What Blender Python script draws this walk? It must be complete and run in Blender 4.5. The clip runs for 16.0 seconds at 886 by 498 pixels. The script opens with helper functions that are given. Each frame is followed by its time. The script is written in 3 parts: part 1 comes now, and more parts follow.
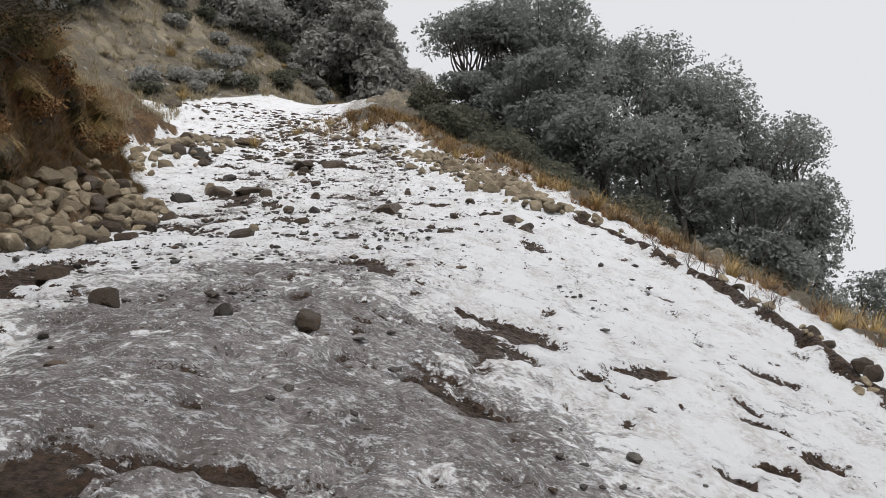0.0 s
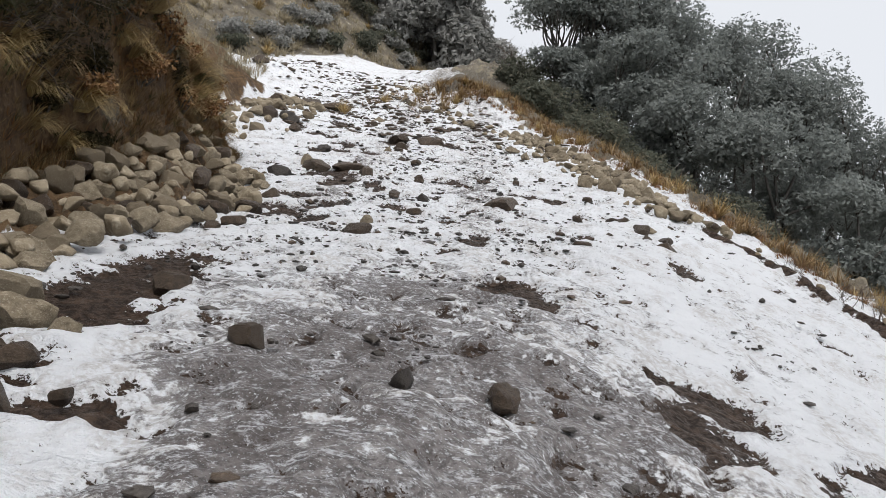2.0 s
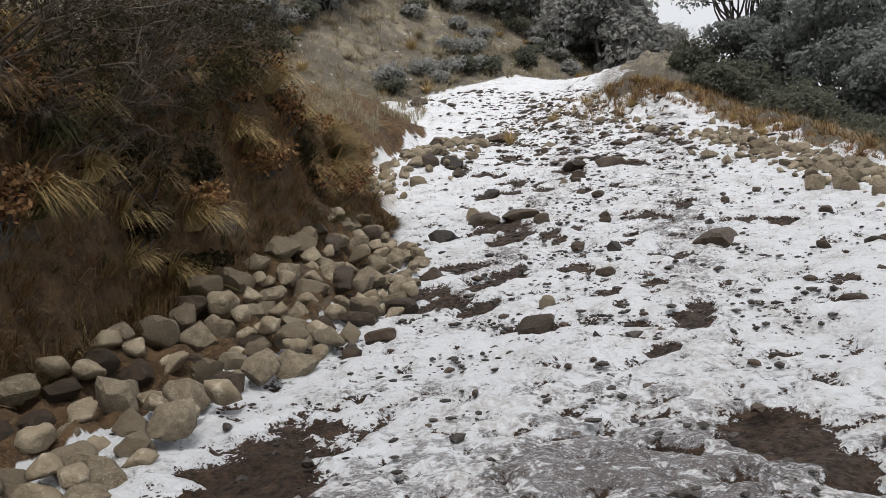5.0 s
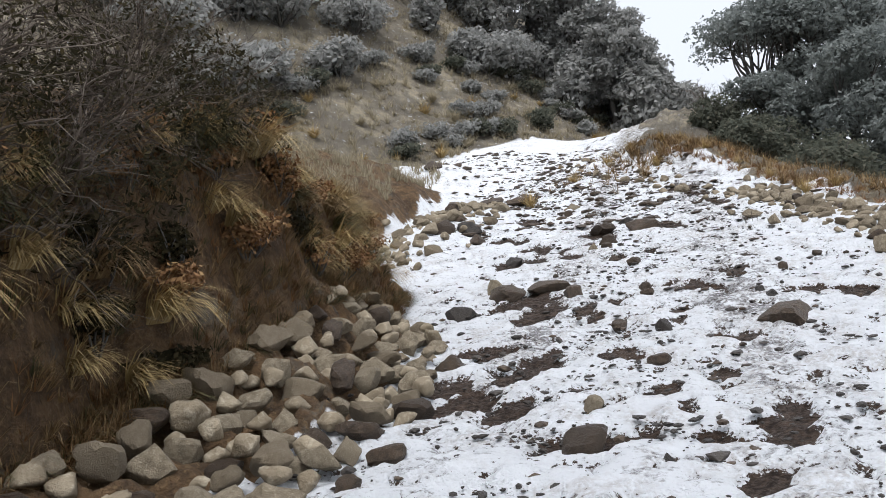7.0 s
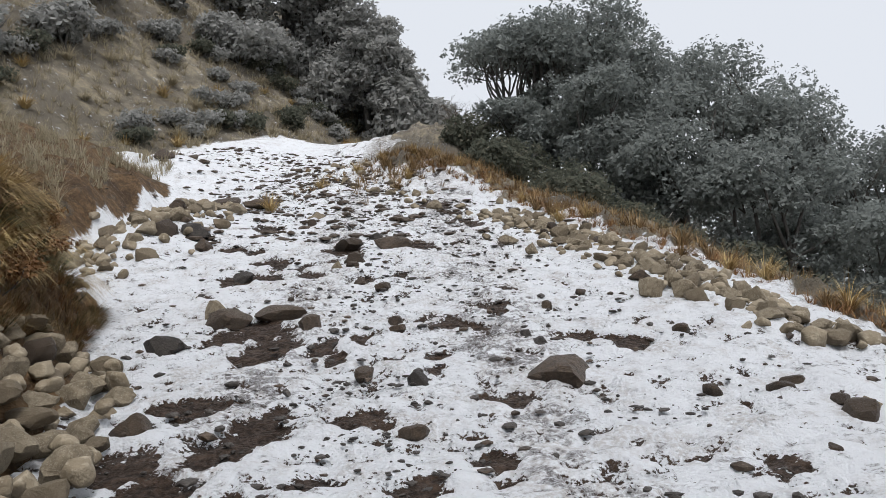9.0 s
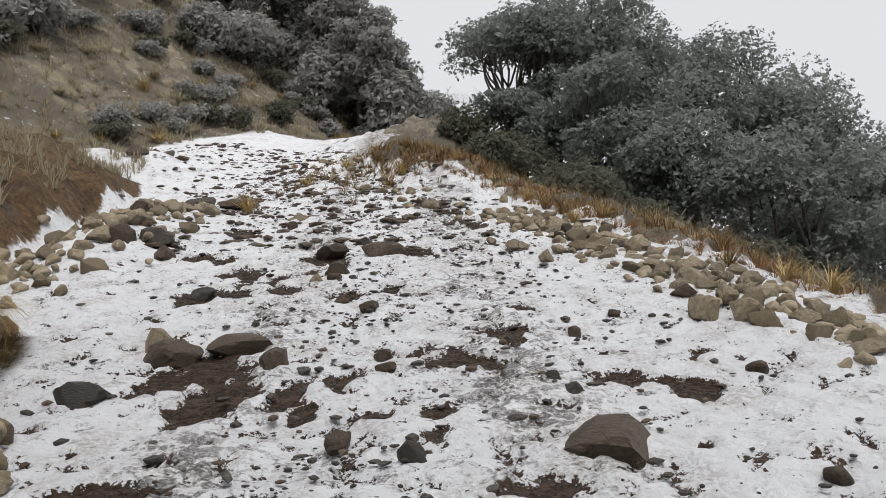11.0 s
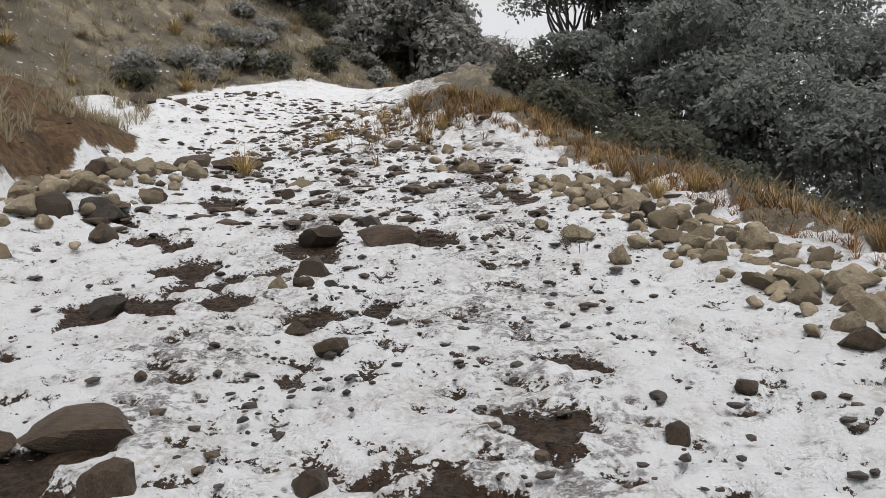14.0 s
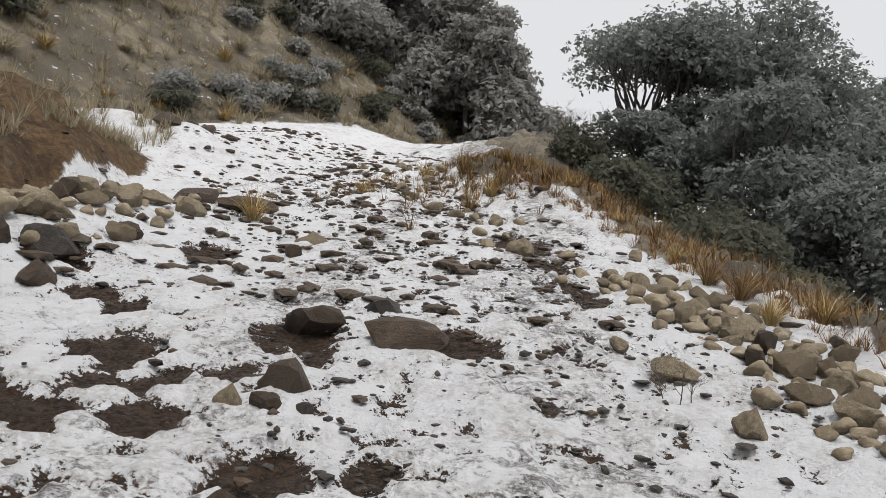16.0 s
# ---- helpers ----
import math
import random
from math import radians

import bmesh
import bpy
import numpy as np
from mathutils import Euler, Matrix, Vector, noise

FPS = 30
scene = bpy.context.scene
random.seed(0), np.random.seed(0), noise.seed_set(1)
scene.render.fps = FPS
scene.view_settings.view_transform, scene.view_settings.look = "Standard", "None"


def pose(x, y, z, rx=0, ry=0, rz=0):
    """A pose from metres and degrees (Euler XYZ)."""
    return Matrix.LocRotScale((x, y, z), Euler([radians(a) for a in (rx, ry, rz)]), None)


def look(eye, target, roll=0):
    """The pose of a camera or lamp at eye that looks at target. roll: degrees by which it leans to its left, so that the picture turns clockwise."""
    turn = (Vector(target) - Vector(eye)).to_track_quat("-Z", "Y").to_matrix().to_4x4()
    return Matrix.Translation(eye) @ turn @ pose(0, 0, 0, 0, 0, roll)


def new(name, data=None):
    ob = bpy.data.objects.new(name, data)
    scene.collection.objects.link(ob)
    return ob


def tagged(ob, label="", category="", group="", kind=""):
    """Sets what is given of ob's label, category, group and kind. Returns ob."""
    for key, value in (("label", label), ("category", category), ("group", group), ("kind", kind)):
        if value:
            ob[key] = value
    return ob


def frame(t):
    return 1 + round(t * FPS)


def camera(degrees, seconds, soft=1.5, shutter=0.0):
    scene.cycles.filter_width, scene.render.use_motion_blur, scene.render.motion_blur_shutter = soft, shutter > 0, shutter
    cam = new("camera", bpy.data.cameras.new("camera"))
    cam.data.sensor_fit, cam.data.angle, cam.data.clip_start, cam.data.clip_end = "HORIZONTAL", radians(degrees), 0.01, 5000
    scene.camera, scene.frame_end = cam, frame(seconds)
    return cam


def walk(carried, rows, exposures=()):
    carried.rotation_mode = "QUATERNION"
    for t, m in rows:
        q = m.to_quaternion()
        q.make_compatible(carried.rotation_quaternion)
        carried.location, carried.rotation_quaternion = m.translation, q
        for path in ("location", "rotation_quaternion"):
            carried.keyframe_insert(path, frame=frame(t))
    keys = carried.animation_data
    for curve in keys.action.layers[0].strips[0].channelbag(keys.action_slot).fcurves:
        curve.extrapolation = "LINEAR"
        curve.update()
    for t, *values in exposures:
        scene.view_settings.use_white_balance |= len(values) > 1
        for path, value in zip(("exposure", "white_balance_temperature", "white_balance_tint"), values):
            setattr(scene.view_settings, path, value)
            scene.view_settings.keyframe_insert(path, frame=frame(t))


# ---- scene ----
cam = camera(55.0, 16.0, soft=0.85)
PATH = [
    (0, (0.285, 0.671, 1.458), (0.24, 2.669, 1.379), -0.0),
    (0.5, (0.003, 1.064, 1.512), (-0.168, 3.054, 1.398), -0.5),
    (1, (-0.241, 1.177, 1.585), (-0.608, 3.14, 1.48), -2.6),
    (1.5, (-0.448, 1.293, 1.651), (-0.886, 3.24, 1.515), -0.7),
    (2, (-0.574, 1.669, 1.801), (-0.747, 3.655, 1.641), 4.9),
    (2.5, (-0.464, 1.926, 1.872), (-0.29, 3.91, 1.692), 2.5),
    (3, (-0.405, 2.408, 2.002), (-0.341, 4.391, 1.745), -2.3),
    (3.5, (-0.491, 2.834, 2.206), (-0.639, 4.816, 1.978), -3.8),
    (4, (-0.65, 3.073, 2.264), (-0.99, 5.033, 2.052), -4.1),
    (4.5, (-0.728, 3.462, 2.282), (-1.238, 5.387, 2.101), -4.8),
    (4.7, (-0.753, 3.606, 2.289), (-1.318, 5.518, 2.128), -4.9),
    (6.8, (-1.181, 4.785, 2.398), (-1.925, 6.641, 2.426), -7.3),
    (7, (-1.216, 5.068, 2.404), (-1.859, 6.961, 2.43), -6.8),
    (7.5, (-1.446, 5.604, 2.412), (-1.817, 7.569, 2.453), -5.2),
    (8, (-1.484, 6.053, 2.42), (-1.707, 8.04, 2.377), -5.9),
    (8.5, (-1.491, 6.414, 2.506), (-1.591, 8.411, 2.48), -3.6),
    (9, (-1.514, 6.885, 2.575), (-1.57, 8.885, 2.56), -2.7),
    (9.2, (-1.53, 7.105, 2.597), (-1.591, 9.104, 2.613), -3.2),
    (11.3, (-1.594, 9.072, 2.728), (-1.638, 11.071, 2.692), -3.2),
    (11.5, (-1.594, 9.292, 2.749), (-1.646, 11.291, 2.706), -4.2),
    (12, (-1.55, 9.831, 2.796), (-1.613, 11.829, 2.72), -5.7),
    (12.5, (-1.492, 10.293, 2.831), (-1.487, 12.284, 2.64), -0.1),
    (13, (-1.429, 10.755, 2.911), (-1.403, 12.751, 2.797), 2.3),
    (13.5, (-1.381, 11.47, 2.933), (-1.468, 13.464, 2.806), -1.8),
    (14, (-1.341, 12.1, 2.973), (-1.538, 14.087, 2.847), -2.3),
    (14.5, (-1.311, 12.681, 3.013), (-1.516, 14.666, 2.882), -2.0),
    (15, (-1.326, 13.251, 3.045), (-1.557, 15.233, 2.909), -2.6),
    (15.5, (-1.472, 13.848, 3.102), (-1.736, 15.827, 2.991), -0.9),
    (16, (-1.673, 14.402, 3.158), (-1.946, 16.384, 3.176), 5.4),
]
walk(cam, [(t, look(eye, target, roll)) for t, eye, target, roll in PATH], [(0, 0.70, 6500, 10), (1.0, 0.68, 6450, 10), (1.5, 0.90, 6400, 10), (2.5, 0.70, 6300, 10), (4.5, 0.70, 6450, 10), (7, 1.0, 6050, 10), (9, 0.74, 6200, 10), (11.5, 0.68, 6500, 10), (16, 0.68, 6550, 10)])

# world, sun
world = bpy.data.worlds.new("overcast_sky")
scene.world = world
world.use_nodes = True
wn, wl = world.node_tree.nodes, world.node_tree.links
sky = wn.new("ShaderNodeTexSky")
sky.sky_type = "NISHITA"
sky.sun_disc = False
sky.sun_elevation, sky.sun_rotation = radians(68), radians(155)
sky.dust_density = 6.0
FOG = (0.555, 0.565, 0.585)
haze = wn.new("ShaderNodeMix")
haze.data_type = "RGBA"
haze.inputs[0].default_value = 0.06
haze.inputs[6].default_value = (*FOG, 1)
dim = wn.new("ShaderNodeMix")
dim.data_type = "RGBA"
dim.blend_type = "MULTIPLY"
dim.inputs[0].default_value = 1.0
dim.inputs[7].default_value = (0.12, 0.12, 0.12, 1)
wl.new(sky.outputs[0], dim.inputs[6])
wl.new(dim.outputs[2], haze.inputs[7])
wl.new(haze.outputs[2], wn["Background"].inputs[0])
wn["Background"].inputs[1].default_value = 1.0
sun = new("sun", bpy.data.lights.new("sun", "SUN"))
sun.data.energy, sun.data.angle, sun.data.color = 1.55, radians(25), (1.0, 0.97, 0.93)
sun.matrix_world = look((5, -11, 30), (0, 0, 0))


# materials
class Mat:
    """A node material with a short way to add nodes."""

    def __init__(self, name, rough=0.8):
        self.m = bpy.data.materials.new(name)
        self.m.use_nodes = True
        self.n, self.l = self.m.node_tree.nodes, self.m.node_tree.links
        self.b = self.n["Principled BSDF"]
        self.b.inputs["Roughness"].default_value = rough
        self.b.inputs["Specular IOR Level"].default_value = 0.25
        self.pos = self.n.new("ShaderNodeTexCoord").outputs["Object"]

    def world_pos(self):
        self.pos = self.n.new("ShaderNodeNewGeometry").outputs["Position"]
        return self

    def noise(self, scale, detail=5.0, rough=0.6, stretch=None, distort=0.0):
        t = self.n.new("ShaderNodeTexNoise")
        t.inputs["Scale"].default_value, t.inputs["Detail"].default_value = scale, detail
        t.inputs["Roughness"].default_value, t.inputs["Distortion"].default_value = rough, distort
        src = self.pos
        if stretch:
            mp = self.n.new("ShaderNodeMapping")
            mp.inputs["Scale"].default_value = stretch
            self.l.new(src, mp.inputs[0])
            src = mp.outputs[0]
        self.l.new(src, t.inputs["Vector"])
        return t.outputs[0]

    def math(self, op, a, b=None, c=None):
        t = self.n.new("ShaderNodeMath")
        t.operation = op
        for i, v in enumerate((a, b, c)):
            if v is None:
                continue
            if isinstance(v, (int, float)):
                t.inputs[i].default_value = v
            else:
                self.l.new(v, t.inputs[i])
        return t.outputs[0]

    def step(self, v, lo, hi, a=0.0, b=1.0):
        t = self.n.new("ShaderNodeMapRange")
        t.interpolation_type = "SMOOTHSTEP"
        for i, q in enumerate((lo, hi, a, b)):
            t.inputs[i + 1].default_value = q
        self.l.new(v, t.inputs[0])
        return t.outputs[0]

    def mix(self, f, a, b):
        t = self.n.new("ShaderNodeMix")
        t.data_type = "RGBA"
        for i, v in ((0, f), (6, a), (7, b)):
            if isinstance(v, tuple):
                t.inputs[i].default_value = (*v, 1)
            elif isinstance(v, (int, float)):
                t.inputs[i].default_value = v
            else:
                self.l.new(v, t.inputs[i])
        return t.outputs[2]

    def attr(self, name):
        t = self.n.new("ShaderNodeAttribute")
        t.attribute_name = name
        return t.outputs["Fac"]

    def rand(self):
        return self.n.new("ShaderNodeObjectInfo").outputs["Random"]

    def island(self):
        return self.n.new("ShaderNodeNewGeometry").outputs["Random Per Island"]

    def bump(self, h, strength=0.5, dist=0.02):
        t = self.n.new("ShaderNodeBump")
        t.inputs["Strength"].default_value, t.inputs["Distance"].default_value = strength, dist
        self.l.new(h, t.inputs["Height"])
        self.l.new(t.outputs[0], self.b.inputs["Normal"])

    def colour(self, c):
        self.l.new(c, self.b.inputs["Base Color"])
        return self

    def rough(self, c):
        self.l.new(c, self.b.inputs["Roughness"])
        return self


def ground_material():
    g = Mat("snowy_ground").world_pos()
    big, mid, fine, grit = g.noise(1.1, 4), g.noise(7.0, 6, 0.68, (0.85, 1.2, 1.0), 0.12), g.noise(26.0, 5, 0.65), g.noise(95.0, 3)
    wide = g.noise(3.0, 4, 0.6, (1.0, 0.6, 1.0))
    flake = g.noise(48.0, 4, 0.7, (0.8, 1.3, 1.0), 0.1)
    bare, slush, soil, hill = g.attr("bare"), g.attr("slush"), g.attr("soil"), g.attr("hill")
    # earth through the snow
    m = g.math("ADD", bare, g.math("MULTIPLY", g.math("SUBTRACT", fine, 0.5), 1.3))
    m = g.math("ADD", m, g.math("MULTIPLY", g.math("SUBTRACT", flake, 0.5), 0.7))
    earthy = g.step(m, 0.44, 0.49)
    earth = g.mix(g.step(fine, 0.35, 0.65), (0.018, 0.0105, 0.006), (0.068, 0.041, 0.026))
    earth = g.mix(g.step(mid, 0.5, 0.66), earth, (0.10, 0.064, 0.042))
    earth = g.mix(g.math("MULTIPLY", g.step(grit, 0.62, 0.74), 0.7), earth, (0.12, 0.095, 0.075))
    # clean and trodden snow
    dirty = g.math("MULTIPLY", g.step(g.math("ADD", wide, g.math("MULTIPLY", slush, 0.25)), 0.47, 0.68), g.step(fine, 0.36, 0.60))
    snow = g.mix(g.math("MULTIPLY", dirty, 0.55), (0.89, 0.90, 0.92), (0.44, 0.385, 0.34))
    snow = g.mix(g.math("MULTIPLY", g.step(mid, 0.5, 0.62), 0.16), snow, (0.62, 0.62, 0.65))
    # trodden ice: brown-grey glaze, frosty crumbs, muddy hollows
    ice = g.mix(g.step(fine, 0.36, 0.62), (0.075, 0.060, 0.054), (0.27, 0.245, 0.235))
    ice = g.mix(g.math("MULTIPLY", g.step(wide, 0.46, 0.58), 0.8), ice, g.mix(fine, (0.030, 0.021, 0.017), (0.125, 0.098, 0.088)))
    ice = g.mix(g.math("MULTIPLY", g.step(big, 0.52, 0.62), 0.5), ice, (0.095, 0.075, 0.067))
    ice = g.mix(g.math("MULTIPLY", g.math("MULTIPLY", g.step(mid, 0.50, 0.62), g.step(flake, 0.42, 0.56)), 0.85), ice, (0.66, 0.66, 0.68))
    ice = g.mix(g.math("MULTIPLY", g.step(flake, 0.58, 0.66), 0.8), ice, (0.72, 0.73, 0.75))
    ice = g.mix(g.step(grit, 0.62, 0.68), ice, (0.70, 0.71, 0.73))
    ice = g.mix(g.math("MULTIPLY", g.step(g.noise(12.0, 5, 0.7), 0.60, 0.68), 0.8), ice, (0.030, 0.022, 0.019))
    sl = g.math("ADD", slush, g.math("MULTIPLY", g.math("SUBTRACT", mid, 0.5), 3.2))
    sl = g.math("ADD", sl, g.math("MULTIPLY", g.math("SUBTRACT", fine, 0.5), 1.6))
    sl = g.math("ADD", sl, g.math("MULTIPLY", g.math("SUBTRACT", big, 0.5), 1.8))
    slushy = g.math("MULTIPLY", g.step(sl, 0.30, 0.74), 0.93)
    c = g.mix(slushy, snow, ice)
    c = g.mix(earthy, c, earth)
    # bare soil of the banks
    s1 = g.mix(g.step(mid, 0.35, 0.65), (0.075, 0.047, 0.026), (0.180, 0.110, 0.055))
    s1 = g.mix(g.step(wide, 0.56, 0.7), s1, (0.125, 0.105, 0.08))
    s1 = g.mix(g.math("MULTIPLY", g.step(fine, 0.52, 0.7), 0.7), s1, (0.24, 0.16, 0.075))
    s1 = g.mix(g.math("MULTIPLY", g.step(big, 0.54, 0.66), 0.6), s1, g.mix(fine, (0.022, 0.014, 0.010), (0.085, 0.052, 0.03)))
    c = g.mix(g.step(g.math("ADD", soil, g.math("MULTIPLY", g.math("SUBTRACT", mid, 0.5), 0.7)), 0.4, 0.6), c, s1)
    # straw-coloured hillside with left-over snow
    h1 = g.mix(g.step(big, 0.42, 0.6), (0.15, 0.13, 0.10), (0.34, 0.29, 0.20))
    h1 = g.mix(g.step(mid, 0.4, 0.65), h1, (0.22, 0.19, 0.145))
    h1 = g.mix(g.math("MULTIPLY", g.step(g.noise(0.28, 4), 0.44, 0.56), 0.8), h1, (0.125, 0.108, 0.085))
    h1 = g.mix(g.step(g.math("ADD", mid, g.math("MULTIPLY", wide, 0.6)), 0.96, 0.99), h1, (0.72, 0.74, 0.77))
    c = g.mix(g.step(g.math("ADD", hill, g.math("MULTIPLY", g.math("SUBTRACT", mid, 0.5), 0.5)), 0.4, 0.6), c, h1)
    g.colour(c)
    wet = g.math("MULTIPLY", g.math("MAXIMUM", earthy, slushy), 0.40)
    g.rough(g.math("SUBTRACT", 0.85, g.math("MULTIPLY", wet, g.step(fine, 0.35, 0.6))))
    h = g.math("ADD", g.math("MULTIPLY", fine, 0.8), g.math("MULTIPLY", mid, 1.4))
    h = g.math("SUBTRACT", h, g.math("MULTIPLY", earthy, 0.4))
    h = g.math("ADD", h, g.math("MULTIPLY", flake, 0.45))
    h = g.math("ADD", h, g.math("MULTIPLY", grit, 0.22))
    g.bump(h, 1.0, 0.085)
    return g.m


def rock_material(name, a, b, c, rough=0.75):
    g = Mat(name, rough)
    n1, n2, n3 = g.noise(3.0, 6), g.noise(14.0, 5), g.noise(60.0, 3)
    col = g.mix(g.step(n1, 0.3, 0.7), a, b)
    col = g.mix(g.math("MULTIPLY", g.step(n2, 0.5, 0.72), 0.7), col, c)
    col = g.mix(g.math("MULTIPLY", g.rand(), 0.55), col, g.mix(n1, a, c))
    damp = tuple(v * k for v, k in zip(a, (0.62, 0.55, 0.48)))
    col = g.mix(g.math("MULTIPLY", g.step(g.math("ADD", g.rand(), g.math("MULTIPLY", g.math("SUBTRACT", n1, 0.5), 0.8)), 0.62, 0.85), 0.55), col, damp)
    col = g.mix(g.math("MULTIPLY", g.step(n3, 0.6, 0.72), 0.35), col, c)
    g.colour(col)
    g.bump(g.math("ADD", n2, g.math("MULTIPLY", n3, 0.35)), 0.8, 0.03)
    return g.m


def blade_material(name, a, b, c):
    g = Mat(name, 0.75)
    r = g.island()
    col = g.mix(g.step(r, 0.0, 0.6), a, b)
    col = g.mix(g.step(r, 0.7, 1.0), col, c)
    g.colour(g.mix(g.math("MULTIPLY", g.noise(4.0), 0.5), col, a))
    return g.m


def leaf_material(name, a, b, c):
    """Leaves that let some of the light through."""
    m = blade_material(name, a, b, c)
    n, l = m.node_tree.nodes, m.node_tree.links
    bsdf = n["Principled BSDF"]
    tr, mx = n.new("ShaderNodeBsdfTranslucent"), n.new("ShaderNodeMixShader")
    l.new(bsdf.inputs["Base Color"].links[0].from_socket, tr.inputs[0])
    mx.inputs[0].default_value = 0.5
    bsdf.inputs["Specular IOR Level"].default_value = 0.06
    l.new(bsdf.outputs[0], mx.inputs[1])
    l.new(tr.outputs[0], mx.inputs[2])
    l.new(mx.outputs[0], n["Material Output"].inputs[0])
    return m


GROUND = ground_material()
ROCK = rock_material("dry_fieldstone", (0.125, 0.095, 0.060), (0.26, 0.212, 0.145), (0.41, 0.36, 0.272))
ROCK_WET = rock_material("damp_brown_stone", (0.030, 0.021, 0.015), (0.078, 0.054, 0.036), (0.145, 0.108, 0.074), 0.45)
ROCK_DARK = rock_material("dark_wet_stone", (0.020, 0.017, 0.015), (0.050, 0.042, 0.036), (0.10, 0.085, 0.07), 0.45)
STRAW = blade_material("straw_grass", (0.25, 0.165, 0.065), (0.46, 0.34, 0.15), (0.60, 0.50, 0.28))
RUST = blade_material("rusty_grass", (0.12, 0.060, 0.026), (0.26, 0.135, 0.055), (0.38, 0.24, 0.11))
BROWN = blade_material("brown_grass", (0.095, 0.062, 0.030), (0.26, 0.165, 0.075), (0.46, 0.33, 0.165))
GREEN = blade_material("dull_green_grass", (0.040, 0.042, 0.016), (0.085, 0.082, 0.032), (0.20, 0.17, 0.075))
# dry straw, lightened so its colour carries some of the distance haze
PALE = leaf_material("pale_hill_grass", (0.25, 0.21, 0.14), (0.38, 0.33, 0.23), (0.48, 0.43, 0.32))
TWIG = blade_material("bare_twig", (0.045, 0.034, 0.026), (0.095, 0.072, 0.054), (0.24, 0.20, 0.165))
BARK = rock_material("grey_bark", (0.060, 0.055, 0.048), (0.11, 0.10, 0.09), (0.17, 0.165, 0.15), 0.9)
# leaf green paled towards fog grey: the haze is put into the colour
LEAF = leaf_material("hazed_evergreen_leaf", (0.185, 0.202, 0.188), (0.26, 0.276, 0.258), (0.34, 0.352, 0.332))
# far-hill foliage, lightened to grey in place of haze over distance
SHRUB = leaf_material("hazed_shrub_leaf", (0.26, 0.262, 0.245), (0.35, 0.345, 0.325), (0.44, 0.43, 0.41))
HEATH = leaf_material("heath_leaf", (0.085, 0.093, 0.072), (0.13, 0.132, 0.10), (0.20, 0.185, 0.14))
DARKLEAF = leaf_material("withered_leaf", (0.020, 0.018, 0.010), (0.045, 0.038, 0.020), (0.09, 0.07, 0.035))
# backdrop sheet: fog brightness put in as an even glow
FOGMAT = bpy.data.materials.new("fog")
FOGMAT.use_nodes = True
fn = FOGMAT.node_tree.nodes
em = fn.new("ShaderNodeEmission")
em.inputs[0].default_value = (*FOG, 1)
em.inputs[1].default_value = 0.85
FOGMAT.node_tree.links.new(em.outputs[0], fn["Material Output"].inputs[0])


def mesh_of(name, verts, faces, material, smooth=True):
    me = bpy.data.meshes.new(name)
    me.from_pydata([tuple(v) for v in verts], [], faces)
    me.materials.append(material)
    if smooth:
        me.polygons.foreach_set("use_smooth", [True] * len(me.polygons))
    me.update()
    return me


# the lie of the land: height along the track, fall to the valley side, banks and hill
ZY = [-40, -10, 0, 4, 6, 8, 10, 12, 14, 16, 18, 20, 22.4, 26, 30, 33, 40, 46, 52, 90, 200]
ZZ = [-2.2, -0.1, 0.55, 0.83, 0.97, 1.07, 1.2, 1.34, 1.56, 1.87, 2.18, 2.5, 2.92, 3.55, 4.25, 4.85, 6.1, 7.3, 7.9, 9.0, 9.0]
SY = [-5, 4, 6, 8, 10, 13, 16, 22, 30, 45, 60]
SX = [-1.5, -1.2, -0.9, -0.3, 0.5, 1.0, 1.2, 1.2, 0.0, -2.6, -3]
RY = [-5, 5, 9, 11.5, 14, 16, 18, 22, 26, 30, 36, 45, 60]
RX = [4.3, 4.3, 4.3, 4.0, 2.9, 2.1, 1.15, -0.2, -1.4, -3.0, -4.7, -5.2, -5.2]
LX = [-5.1, -5.1, -5.15, -5.15, -5.3, -5.75, -6.6, -7.0, -7.7, -9.3, -11.0, -16.0, -22.0]
HX0, HY0, HX1, HY1 = -16.0, 34.0, -3.0, 62.0


def smooth01(a, b, v):
    t = np.clip((v - a) / (b - a), 0, 1)
    return t * t * (3 - 2 * t)


def hill_side(x, y):
    """Metres behind the line along which the far hill rises."""
    dx, dy = HX1 - HX0, HY1 - HY0
    ln = math.hypot(dx, dy)
    return (-(x - HX0) * dy + (y - HY0) * dx) / ln


